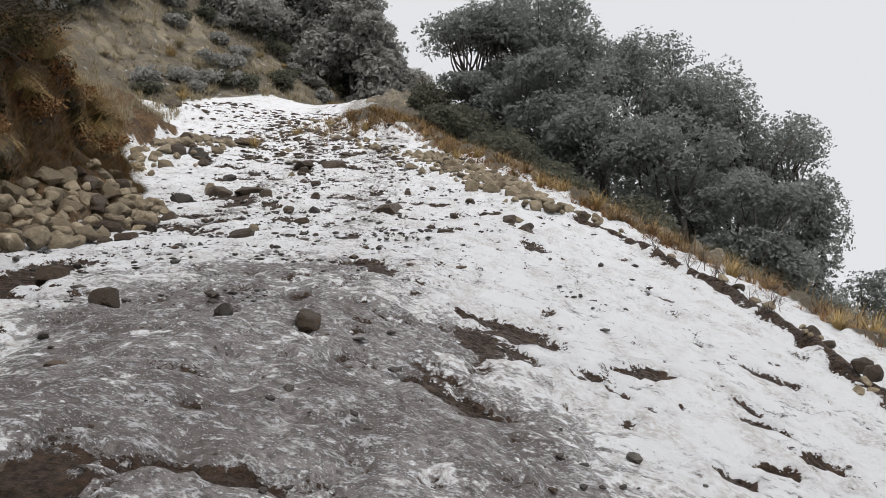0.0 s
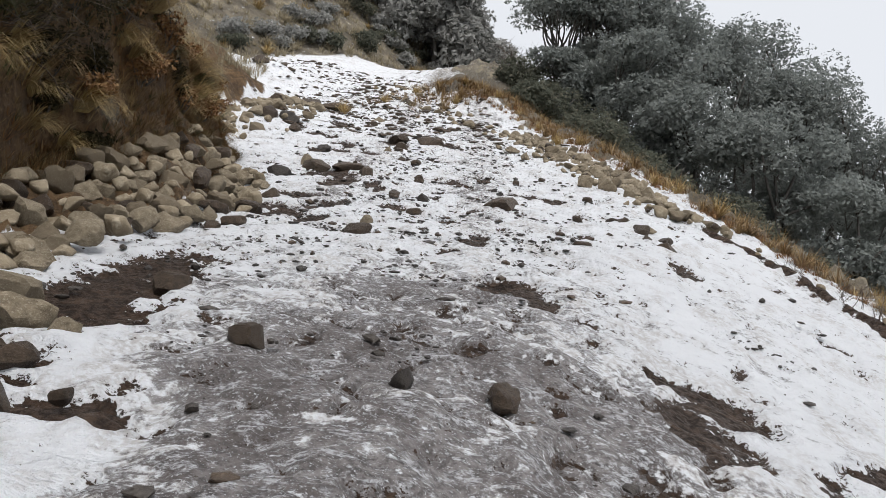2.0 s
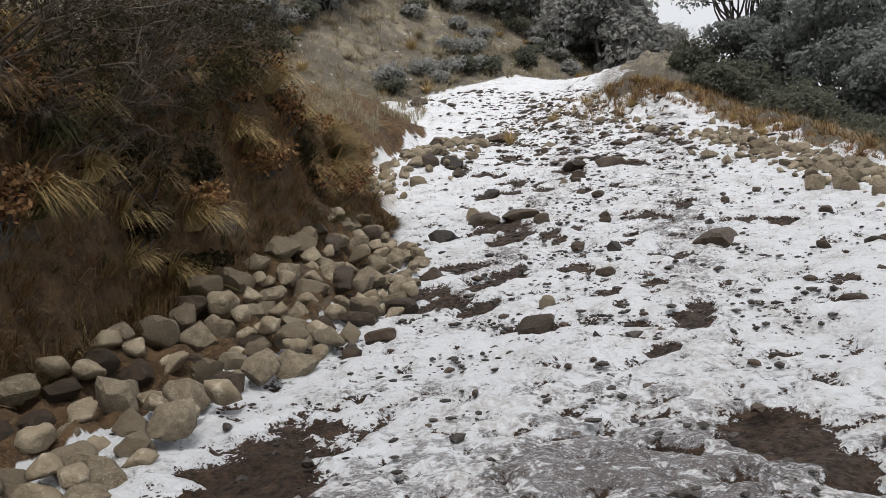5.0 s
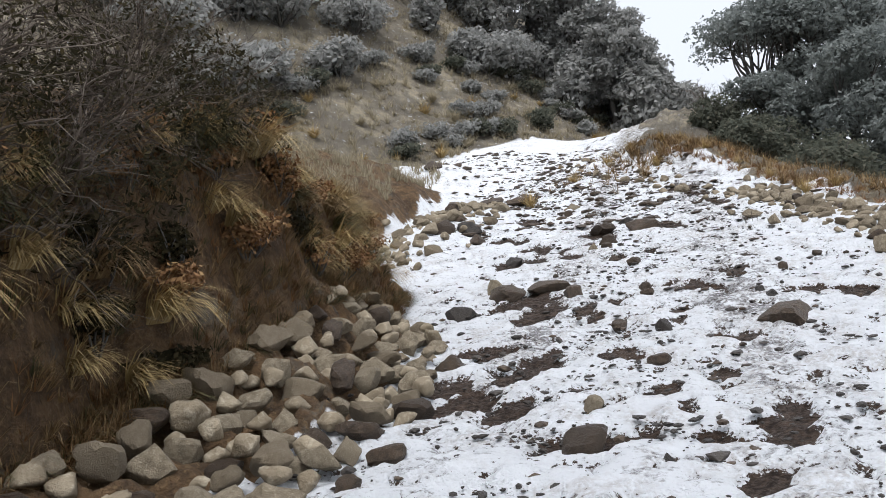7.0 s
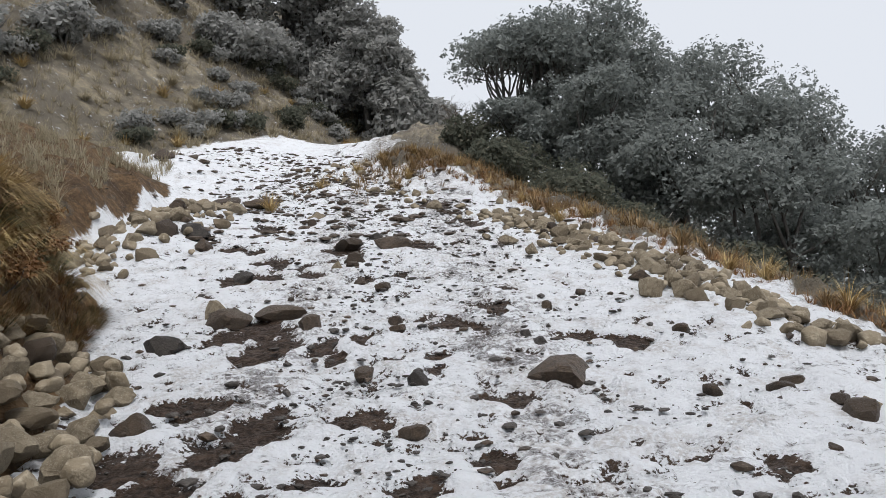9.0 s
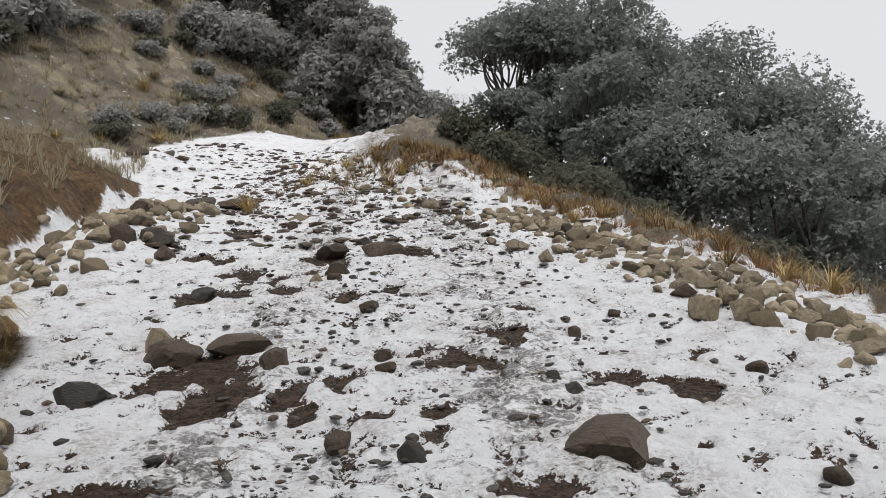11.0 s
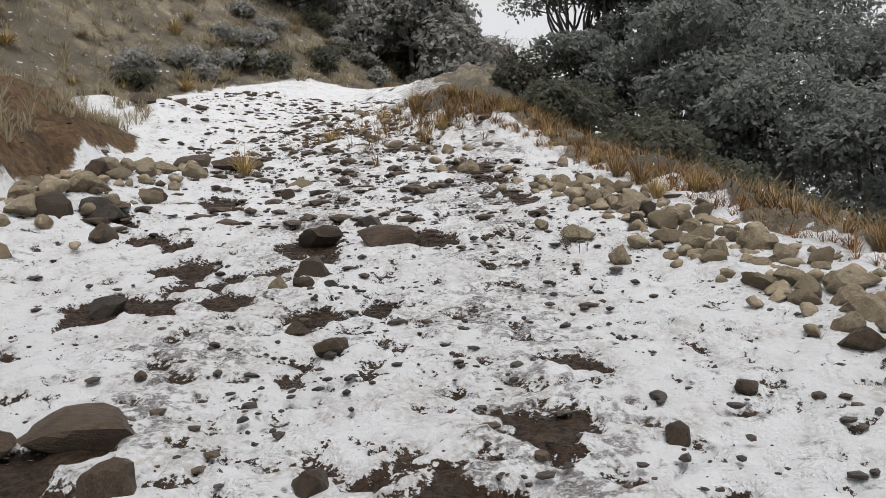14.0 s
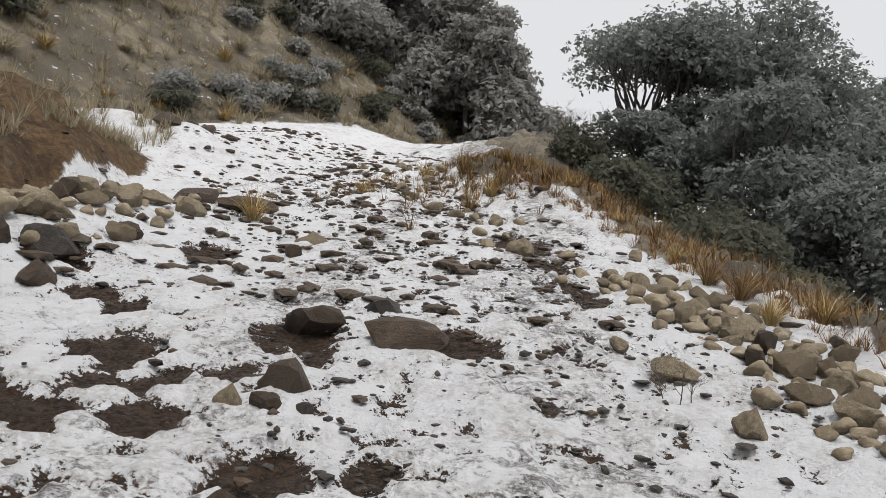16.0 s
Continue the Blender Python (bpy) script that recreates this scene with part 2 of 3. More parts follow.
def land(x, y):
    x, y = np.asarray(x, float), np.asarray(y, float)
    z = np.interp(y, ZY, ZZ)
    d = np.maximum(0, x - np.interp(y, SY, SX))
    z = z - 0.30 * d * d / (d + 0.4)
    rim = np.interp(y, RY, RX)
    o = np.maximum(0, x - rim - 1.0)
    z = z - 0.42 * o * o / (o + 1.5)
    z = np.where(z < -38, -38 + (z + 38) * 0.02, z)
    left = np.interp(y, RY, LX)
    wob = 0.22 * np.sin(y * 1.7 + 0.6) + 0.13 * np.sin(y * 4.1 + 2)
    u = np.maximum(0, left + wob * 0.6 - x)
    tall = np.interp(y, [-10, 8, 11, 14, 16.4], [3.0, 2.9, 2.5, 1.9, 1.45])
    end = 1 - smooth01(15.6, 17.0, y + 0.12 * wob)
    z = z + end * (tall * (1 - np.exp(-u / 0.42)) + 0.42 * u * u / (u + 1))
    z = z + 0.13 * np.exp(-((x - np.interp(y, [7, 9.2, 11.5, 13.3, 14.5], [3.9, 3.72, 3.45, 2.7, 2.0])) / 0.14) ** 2) * smooth01(4, 6, y) * (1 - smooth01(14, 15.5, y))
    # the toe of fallen stones against the bank
    f = np.interp(y, [4.5, 6, 9.5, 11, 13.6, 15], [0, 1.0, 1.3, 1.5, 0.9, 0])
    toe = np.clip((x - (left - 0.1)) / np.maximum(f, 0.01), 0, 1)
    z = z + np.where((y > 4.5) & (y < 15), smooth01(-0.9, -0.2, x - left) * 0.55 * np.interp(y, [4.5, 7, 10.5, 12.8, 14, 15], [0, 0.6, 1.1, 1.9, 1.3, 0]) * (1 - toe) ** 1.3, 0)
    # second, lower bank and the heap in front of it
    u2 = np.maximum(0, -7.9 - 0.12 * (y - 20) + wob * 0.5 - x)
    w2 = smooth01(18.2, 20.5, y) * (1 - smooth01(27.0, 31.0, y))
    z = z + w2 * (1.0 * (1 - np.exp(-u2 / 0.6)) + 0.33 * u2)
    z = z + 0.45 * np.exp(-((x + 7.0) / 0.9) ** 2 - ((y - 22.5) / 2.6) ** 2)
    z = z + 0.5 * smooth01(0, 3, -7.5 - x) * smooth01(27, 33, y)
    # mounds on the valley side of the bend
    z = z + 0.55 * np.exp(-((x + 3.2) / 1.1) ** 2 - ((y - 33.5) / 2.2) ** 2) + 0.5 * np.exp(-((x + 1.6) / 1.3) ** 2 - ((y - 30) / 2.5) ** 2)
    z = z + 1.3 * np.exp(-((x + 1.5) / 3.0) ** 2 - ((y - 47) / 6.0) ** 2)
    # snow mounds at the foot of the hill
    for mx, my, mh, mr in ((-11.6, 32.0, 0.65, 1.2), (-9.7, 31.6, 0.5, 0.8), (-13.6, 32.4, 0.6, 1.1)):
        z = z + mh * np.exp(-((x - mx) / mr) ** 2 - ((y - my) / 0.9) ** 2)
    h = np.maximum(0, hill_side(x, y))
    h = h * (1 - 0.6 * smooth01(66, 92, y)) * smooth01(0.2, 8.5, -x - 0.5 * np.sin(y * 0.9) - 0.3 * np.sin(y * 2.3))
    z = z + np.minimum(34, 1.05 * h * h / (h + 3.0))
    return z


def at(x, y):
    return float(land(x, y))


# patches of bare earth: x, y, half length, half width, turn
BARE_START = [
    (0.60, 6.57, 0.30, 0.30, -0.61), (0.45, 6.02, 0.25, 0.42, 0.08), (1.15, 5.80, 0.34, 0.16, -0.89), (1.53, 6.39, 0.34, 0.12, 0.4),
    (2.12, 6.28, 0.24, 0.10, -0.63), (2.77, 7.53, 0.28, 0.12, 0.14), (2.29, 9.41, 0.30, 0.16, -0.6), (1.12, 10.18, 0.16, 0.24, -0.15),
    (-0.55, 7.85, 0.50, 0.22, -1.07), (-1.06, 2.97, 0.30, 0.25, 0.4), (2.36, 5.56, 0.24, 0.14, -0.62), (1.63, 4.85, 0.12, 0.10, 0.3),
    (1.99, 5.22, 0.16, 0.10, 0.3), (2.16, 5.94, 0.16, 0.09, -0.67), (-3.05, 7.0, 0.34, 1.25, 0.06), (-2.8, 5.9, 0.3, 0.35, 0.1), (-2.2, 4.6, 0.22, 0.12, 0.3),
]
BARE_MIDDLE = [
    (-1.02, 10.52, 0.15, 0.42, -0.1), (-3.05, 12.36, 0.22, 0.55, -0.25), (0.06, 10.73, 0.14, 0.16, -0.4), (-3.30, 11.42, 0.24, 0.30, -0.24),
    (-3.70, 11.90, 0.32, 0.28, -0.25), (-2.22, 10.25, 0.26, 0.20, -0.2), (-2.87, 11.10, 0.20, 0.34, -0.27), (-3.61, 13.10, 0.24, 0.30, -0.3),
    (-3.38, 14.80, 0.24, 0.45, -0.3), (-3.88, 15.25, 0.22, 0.50, -0.3), (-1.82, 11.37, 0.15, 0.20, -0.15), (-1.43, 10.36, 0.12, 0.12, -0.2),
    (-1.89, 10.33, 0.13, 0.14, -0.1), (-1.41, 11.80, 0.18, 0.12, -0.3), (-1.25, 13.00, 0.22, 0.16, -0.3), (-1.19, 9.42, 0.13, 0.16, -0.1), (-2.30, 12.60, 0.22, 0.20, -0.1),
]
BARE_UPPER = [
    (-1.60, 15.38, 0.38, 0.20, -0.40), (-1.28, 16.08, 0.22, 0.22, -0.5), (-4.58, 18.30, 0.24, 0.40, -0.1), (-4.16, 18.34, 0.20, 0.24, 0.1),
    (-4.42, 19.50, 0.26, 0.36, 0.1), (-2.40, 11.47, 0.14, 0.16, -0.2), (-1.80, 14.20, 0.14, 0.14, -0.2), (-2.24, 14.28, 0.15, 0.12, 0.0),
    (-2.72, 14.43, 0.10, 0.17, 0.0), (-2.84, 14.82, 0.13, 0.20, -0.1), (-2.55, 15.02, 0.14, 0.20, 0.0), (-0.08, 14.50, 0.24, 0.18, -1.0),
    (-0.53, 14.80, 0.17, 0.12, 0.0), (-1.11, 16.88, 0.22, 0.10, -0.5), (-2.84, 17.95, 0.22, 0.30, 0.0), (0.16, 11.54, 0.14, 0.12, -0.2), (0.20, 15.24, 0.12, 0.12, 0.0),
]
BARE_END = [
    (-3.0, 4.9, 0.40, 0.35, 0.2), (-3.5, 5.6, 0.45, 0.5, 0.0),
    (-3.72, 15.72, 0.42, 0.22, 0.1), (-3.55, 15.35, 0.16, 0.30, 0.0),
    (-3.44, 20.15, 0.30, 0.45, 0.2), (-2.45, 20.45, 0.40, 0.30, -0.4), (-4.14, 18.9, 0.26, 0.2, 0.38), (-3.69, 18.47, 0.20, 0.18, 0.38),
    (-2.90, 18.03, 0.26, 0.22, 0.3), (-2.35, 18.08, 0.16, 0.13, 0.3), (-3.53, 19.22, 0.16, 0.20, 0.39), (-3.87, 19.09, 0.13, 0.16, 0.3),
    (-4.91, 20.52, 0.18, 0.24, 0.4), (-5.33, 20.79, 0.33, 0.16, -0.2), (-5.22, 22.74, 0.28, 0.40, 0.5), (-2.2, 25.2, 0.55, 0.28, -1.19),
    (-1.46, 22.66, 0.6, 0.13, -1.26), (-1.76, 23.89, 0.45, 0.16, -1.12), (-6.9, 33.5, 0.4, 0.5, 0.2), (-6.14, 21.5, 0.3, 0.3, 0),
]
BARE_EDGE = [
    (3.45, 11.2, 0.15, 0.9, 0.05), (3.72, 9.3, 0.15, 1.0, 0.05), (3.85, 7.6, 0.15, 0.9, 0.03), (2.95, 12.8, 0.15, 0.6, 0.5), (2.3, 13.9, 0.45, 0.14, -0.8),
    (1.6, 15.1, 0.5, 0.16, -0.9), (0.2, 4.9, 0.4, 0.12, -0.4), (-0.5, 3.4, 0.3, 0.12, 0.3),
]
BARE = BARE_EDGE + BARE_START + BARE_MIDDLE + BARE_UPPER + BARE_END


def stretch_axis(lo, fine_lo, fine_hi, hi, step, growth):
    v = list(np.arange(fine_lo, fine_hi, step))
    up, d = [fine_hi], step
    while up[-1] < hi:
        d *= growth
        up.append(up[-1] + d)
    down, d = [fine_lo], step
    while down[-1] > lo:
        d *= growth
        down.append(down[-1] - d)
    return np.array(down[:0:-1] + v + up)


def build_ground():
    xs = stretch_axis(-900, -6.4, 3.6, 900, 0.037, 1.075)
    ys = stretch_axis(-700, 2.4, 21.5, 1500, 0.042, 1.055)
    X, Y = np.meshgrid(xs, ys)
    Z = land(X, Y)
    rim, left = np.interp(Y, RY, RX), np.interp(Y, RY, LX)
    bare = np.full(X.shape, 0.075)
    for bx, by, rl, rw, turn in BARE:
        c, s = math.cos(turn), math.sin(turn)
        p, q = ((X - bx) * c + (Y - by) * s) / rl, (-(X - bx) * s + (Y - by) * c) / rw
        bare = np.maximum(bare, 1.2 * np.exp(-0.75 * (p * p + q * q) ** 1.3))
    # fleck density: sparse on the valley side of the start, dense on the rutted stretch above
    track = np.exp(-((X + 2.6) / 2.2) ** 2) * smooth01(8.5, 12.5, Y)
    bare = np.maximum(bare, 0.13 * track + 0.075)
    bare = np.maximum(bare, 0.20 * smooth01(20, 27, Y) * np.exp(-((X + 6.5) / 5.5) ** 2))
    bare = bare - 0.16 * smooth01(-0.2, 0.8, X - np.interp(Y, SY, SX)) * (1 - smooth01(12, 16, Y))
    lip = np.interp(Y, [3, 7, 9.2, 11.5, 13.3, 14.5], [4.0, 3.9, 3.72, 3.45, 2.7, 2.0])
    bare = np.maximum(bare, 1.0 * np.exp(-((X - lip) / 0.16) ** 2) * smooth01(2.5, 4, Y) * (1 - smooth01(14, 15, Y)))
    bare = np.maximum(bare, 0.21 * np.exp(-((X + 0.8) / 1.6) ** 2) * smooth01(4, 6, Y) * (1 - smooth01(11, 14, Y)))
    slush = 0.95 * (1 - smooth01(4.6, 11.2, Y + 0.5 * np.sin(X * 2.1))) * smooth01(-0.3, 0.45, X - np.interp(Y, [2, 3.5, 5, 8], [-1.0, -1.5, -2.2, -2.8]) + 0.15 * np.sin(Y * 3.7)) * (1 - smooth01(-0.5, 1.5, X - 0.35 * (6 - np.minimum(Y, 9))))
    rut = np.exp(-((X + 3.3 + 0.06 * (Y - 14)) / 0.45) ** 2) + np.exp(-((X + 1.2 + 0.07 * (Y - 14)) / 0.5) ** 2)
    slush = np.maximum(slush, 0.42 * rut * smooth01(9, 12, Y))
    wob = 0.25 * np.sin(Y * 1.3) + 0.15 * np.sin(Y * 3.7 + 1)
    soil = smooth01(-0.28, -0.02, left + 0.05 - X) * (1 - smooth01(16.9, 17.5, Y))
    soil = np.maximum(soil, smooth01(0.0, 0.5, -7.8 - 0.12 * (Y - 20) - X) * smooth01(18.5, 20, Y) * (1 - smooth01(28, 31, Y)))
    toe = np.interp(Y, [4.5, 6, 9.5, 11, 13.6, 15], [0, 1.0, 1.3, 1.5, 0.9, 0])
    soil = np.maximum(soil, ((X < left + 0.75 * toe) & (X > left - 1) & (Y > 4.6) & (Y < 14.6)) * 0.85)
    hill = smooth01(-0.5, 1.0, hill_side(X, Y) + wob)
    hill = np.maximum(hill, smooth01(0.25, 0.8, X - rim - 0.35 + wob))
    hill = np.maximum(hill, 0.5 * smooth01(31, 35, Y) * smooth01(-6.8, -5.0, X))
    hill = np.maximum(hill, smooth01(0.35, 0.6, np.exp(-((X + 3.2) / 1.1) ** 2 - ((Y - 33.5) / 2.2) ** 2)))
    rough, fleck = np.zeros(X.shape), np.zeros(X.shape)
    flat_x, flat_y, flat_n, flat_f = X.ravel(), Y.ravel(), rough.ravel(), fleck.ravel()
    for i in range(flat_n.size):
        px, py = flat_x[i], flat_y[i]
        if -40 < px < 40 and -5 < py < 100:
            v = Vector((px, py, 0))
            flat_n[i] = noise.fractal(v * 1.3, 1.0, 2.0, 3) * 0.065 + noise.fractal(v * 5.0, 1.0, 2.0, 3) * 0.03
            if -7 < px < 5 and 1 < py < 45:
                flat_f[i] = noise.fractal(Vector((px * 4.6, py * 6.0, 4.0)), 0.8, 2.1, 4)
    # thickness of the snow: earth shows where it has worn away
    bare = bare + 0.22 * (fleck / fleck[fleck != 0].std())
    soft = np.maximum(soil, hill)
    Z = Z + rough * (1 + 3.0 * soft) - 0.05 * smooth01(0.2, 0.55, bare)
    ny, nx = X.shape
    verts = np.stack([X.ravel(), Y.ravel(), Z.ravel()], 1)
    idx = np.arange(nx * ny).reshape(ny, nx)
    quads = np.stack([idx[:-1, :-1], idx[:-1, 1:], idx[1:, 1:], idx[1:, :-1]], -1).reshape(-1, 4)
    me = mesh_of("ground", verts.tolist(), quads.tolist(), GROUND)
    for name, a in (("bare", bare), ("slush", slush), ("soil", soil), ("hill", hill)):
        me.attributes.new(name, "FLOAT", "POINT").data.foreach_set("value", a.ravel().astype(np.float32))
    return tagged(new("ground", me), "rough mountain track under patchy trodden snow, with earth banks", "ground", kind="structure")


build_ground()

# glowing cylinder standing in for fog that hides the valley and the distance
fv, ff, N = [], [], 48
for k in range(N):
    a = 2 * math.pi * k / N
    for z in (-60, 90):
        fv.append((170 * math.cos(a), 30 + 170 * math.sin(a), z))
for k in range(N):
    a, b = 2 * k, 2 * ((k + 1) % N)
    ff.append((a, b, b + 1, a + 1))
tagged(new("backdrop", mesh_of("backdrop", fv, ff, FOGMAT)), "glowing pale grey sheet standing in for valley fog", "fog", kind="structure")


# stones
def stone_mesh(seed, material, boxy):
    bm = bmesh.new()
    bmesh.ops.create_icosphere(bm, subdivisions=3, radius=1.0)
    off = Vector((seed * 7.3, seed * 3.1, seed * 1.7))
    cuts = [Vector((noise.noise(off + Vector((k, 0, 0))), noise.noise(off + Vector((0, k, 3))), noise.noise(off + Vector((0, 5, k))))).normalized() for k in range(1, 9)]
    for v in bm.verts:
        n = v.co.normalized()
        r = 1.0 + 0.34 * noise.noise(n * 1.2 + off) + 0.10 * noise.noise(n * 3.0 + off) + 0.05 * noise.noise(n * 7 + off)
        for c in cuts:
            d = n.dot(c)
            if d > 0.05:
                r = min(r, (boxy + 0.18 * c.x) / d)
        v.co = n * r
    span = [max(abs(v.co[i]) for v in bm.verts) for i in range(3)]
    for v in bm.verts:
        v.co = Vector((v.co.x / span[0], v.co.y / span[1], v.co.z / span[2]))
    for f in bm.faces:
        f.smooth = True
    me = bpy.data.meshes.new("stone")
    bm.to_mesh(me)
    bm.free()
    me.set_sharp_from_angle(angle=radians(24))
    me.materials.append(material)
    return me


STONES = {0: [stone_mesh(k, ROCK, 0.54) for k in range(1, 15)], 1: [stone_mesh(k, ROCK_WET, 0.58) for k in range(11, 16)], 2: [stone_mesh(k, ROCK_DARK, 0.58) for k in range(21, 24)]}
LABELS = {0: "rounded grey-beige fieldstone", 1: "damp brown stone", 2: "dark wet stone"}


def stone(x, y, rx, rz, kind, where, group, lift=0.02, z=None, grow=1.0):
    me = random.choice(STONES[kind])
    ob = new("stone", me)
    tilt = 0.3 * min(1, rz / rx) ** 2
    turn = Euler((random.uniform(-tilt, tilt), random.uniform(-tilt, tilt), random.uniform(0, 6.28)))
    ry = rx * random.uniform(0.62, 1.0)
    base = at(x, y) if z is None else z
    ob.matrix_world = Matrix.LocRotScale((x, y, base + rz * lift), turn, (rx * grow, ry * grow, rz * grow))
    return tagged(ob, LABELS[kind] + " " + where, "stone", group)


# x, y, half width, half height, kind
TRACK_LOW = [
    (-0.56, 5.36, 0.08, 0.065, 1), (-1.00, 5.26, 0.055, 0.06, 2), (-1.85, 5.66, 0.09, 0.07, 0), (1.06, 11.27, 0.12, 0.08, 0), (0.92, 11.82, 0.07, 0.04, 0),
    (0.90, 12.56, 0.08, 0.05, 0), (-2.70, 6.72, 0.11, 0.08, 0), (-3.47, 10.05, 0.14, 0.08, 0), (-3.80, 12.6, 0.15, 0.10, 1), (-2.20, 10.16, 0.18, 0.09, 1),
    (-2.28, 10.98, 0.09, 0.07, 0), (-1.66, 9.69, 0.055, 0.06, 2), (-1.92, 12.26, 0.10, 0.07, 1), (-3.84, 9.14, 0.12, 0.08, 0), (-3.46, 9.49, 0.07, 0.06, 0),
    (0.10, 10.54, 0.10, 0.06, 1), (1.11, 11.75, 0.10, 0.07, 0), (1.02, 12.47, 0.10, 0.06, 0), (0.76, 13.05, 0.09, 0.06, 0),
]
TRACK_MIDDLE = [
    (-0.80, 13.45, 0.33, 0.17, 1), (-1.97, 13.49, 0.10, 0.08, 2), (-2.28, 15.50, 0.08, 0.06, 0), (-2.24, 15.18, 0.08, 0.06, 1), (-4.37, 16.2, 0.12, 0.14, 0),
    (-3.15, 15.42, 0.14, 0.16, 1), (-4.02, 15.85, 0.24, 0.12, 1), (-3.48, 16.05, 0.30, 0.12, 1), (-4.42, 14.86, 0.19, 0.12, 2),
    (-4.52, 18.25, 0.15, 0.08, 2), (0.42, 14.75, 0.07, 0.06, 1), (0.64, 12.89, 0.09, 0.06, 1), (0.93, 12.36, 0.12, 0.08, 1), (0.48, 11.65, 0.05, 0.04, 1),
    (0.17, 12.94, 0.06, 0.05, 1), (-0.70, 15.95, 0.05, 0.05, 1), (-0.25, 16.47, 0.07, 0.05, 0), (-2.38, 13.75, 0.10, 0.06, 1),
]
TRACK_HIGH = [
    (-3.43, 20.42, 0.22, 0.13, 1), (-2.57, 20.29, 0.34, 0.14, 1), (-3.05, 21.05, 0.18, 0.10, 2), (-4.44, 23.8, 0.16, 0.13, 0), (-6.60, 21.08, 0.20, 0.2, 0),
    (-5.86, 20.80, 0.14, 0.12, 0), (-5.98, 22.4, 0.13, 0.15, 0), (-7.0, 26.2, 0.49, 0.17, 0), (-6.1, 25.91, 0.42, 0.15, 0), (-2.56, 17.18, 0.11, 0.07, 1),
    (-2.88, 17.57, 0.09, 0.06, 1), (-1.00, 14.78, 0.06, 0.05, 2), (-0.91, 14.45, 0.10, 0.07, 2), (-3.15, 19.02, 0.15, 0.14, 0), (-3.09, 18.67, 0.10, 0.09, 0),
    (-3.32, 18.7, 0.08, 0.09, 0), (-2.90, 18.65, 0.06, 0.05, 2), (-4.44, 23.11, 0.10, 0.09, 0), (-6.14, 21.50, 0.24, 0.17, 2),
]
EDGE = [
    (0.42, 16.15, 0.24, 0.19, 0), (0.86, 16.05, 0.26, 0.18, 0), (1.16, 15.76, 0.17, 0.10, 0), (1.35, 15.25, 0.20, 0.17, 0), (0.90, 17.58, 0.14, 0.13, 0),
    (0.58, 18.18, 0.16, 0.13, 0), (0.21, 20.58, 0.13, 0.13, 0), (0.52, 19.73, 0.14, 0.13, 0), (-0.60, 19.12, 0.17, 0.16, 0), (0.18, 20.92, 0.14, 0.15, 0),
    (-0.30, 21.53, 0.14, 0.13, 0), (-0.60, 21.85, 0.16, 0.14, 0), (-0.88, 20.11, 0.2, 0.13, 0), (-1.2, 20.7, 0.13, 0.10, 0),
]
SHOULDER = [
    (-3.0, 5.6, 0.20, 0.15, 0), (-3.3, 6.1, 0.18, 0.13, 0), (-2.8, 5.0, 0.22, 0.15, 1), (-3.35, 4.7, 0.20, 0.14, 1), (-3.6, 5.6, 0.20, 0.14, 0), (-3.9, 6.3, 0.20, 0.15, 0),
    (-2.95, 4.45, 0.20, 0.13, 1), (-4.0, 5.2, 0.18, 0.12, 0), (-3.2, 4.1, 0.20, 0.12, 1), (-3.75, 6.9, 0.17, 0.13, 0), (-4.1, 5.8, 0.19, 0.14, 0), (-4.3, 6.6, 0.2, 0.15, 0),
    (-2.28, 3.97, 0.21, 0.10, 1), (-2.78, 4.15, 0.09, 0.06, 1), (-2.62, 4.93, 0.15, 0.1, 1), (-2.64, 5.36, 0.11, 0.1, 0), (-2.49, 4.60, 0.12, 0.08, 1),
    (-2.21, 4.64, 0.06, 0.05, 1), (-1.90, 3.40, 0.11, 0.08, 0), (-3.07, 5.03, 0.11, 0.06, 1), (-3.64, 5.14, 0.12, 0.09, 0),
]
random.seed(5)
for x, y, rx, rz, kind in TRACK_LOW + TRACK_MIDDLE + TRACK_HIGH:
    stone(x, y, rx, rz, kind if kind or random.random() < 0.3 else 1, "half sunk in the trodden snow", "stones on the track", -0.08, None, 1.25)
for x, y, rx, rz, kind in EDGE:
    stone(x, y, rx * 0.8, rz * 0.8, kind, "lying along the valley edge", "stones along the valley edge", 0.3)
for row in SHOULDER:
    stone(*row, "in the snow beside the ditch", "stones beside the ditch")


def heap(count, keep, spot, lo, hi, where, group, wet=0.12):
    """Stones dropped one by one, largest first, that keep clear of one another; the small rest is one mesh."""
    done, V, Fc = [], [], []
    tries = 0
    while len(done) < count and tries < count * 60:
        tries += 1
        k = len(done) / count
        r = hi + (lo - hi) * k ** 0.6
        x, y, z = spot()
        r *= random.uniform(0.8, 1.15)
        if any((x - a) ** 2 + (y - b) ** 2 + (z - c) ** 2 < (0.84 * (r + s)) ** 2 for a, b, c, s in done):
            continue
        done.append((x, y, z, r))
        flat = r * random.uniform(0.55, 0.85)
        if len(done) <= keep:
            stone(x, y, r, flat, 1 if random.random() < wet + 0.15 else 0, where, group, 0.3, z, 1.06)
            continue
        me = random.choice(STONES[0])
        m = Matrix.LocRotScale((x, y, z + flat * 0.3), Euler((random.uniform(-0.4, 0.4), random.uniform(-0.4, 0.4), random.uniform(0, 6.28))), (r * 1.06, r * random.uniform(0.7, 1.0), flat * 1.06))
        o = len(V)
        V += [m @ v.co for v in me.vertices]
        Fc += [[o + i for i in p.vertices] for p in me.polygons]
    if V:
        tagged(new("small_stones", mesh_of("small_stones", V, Fc, ROCK)), "small grey-beige stones " + where, "stones", kind="stuff")


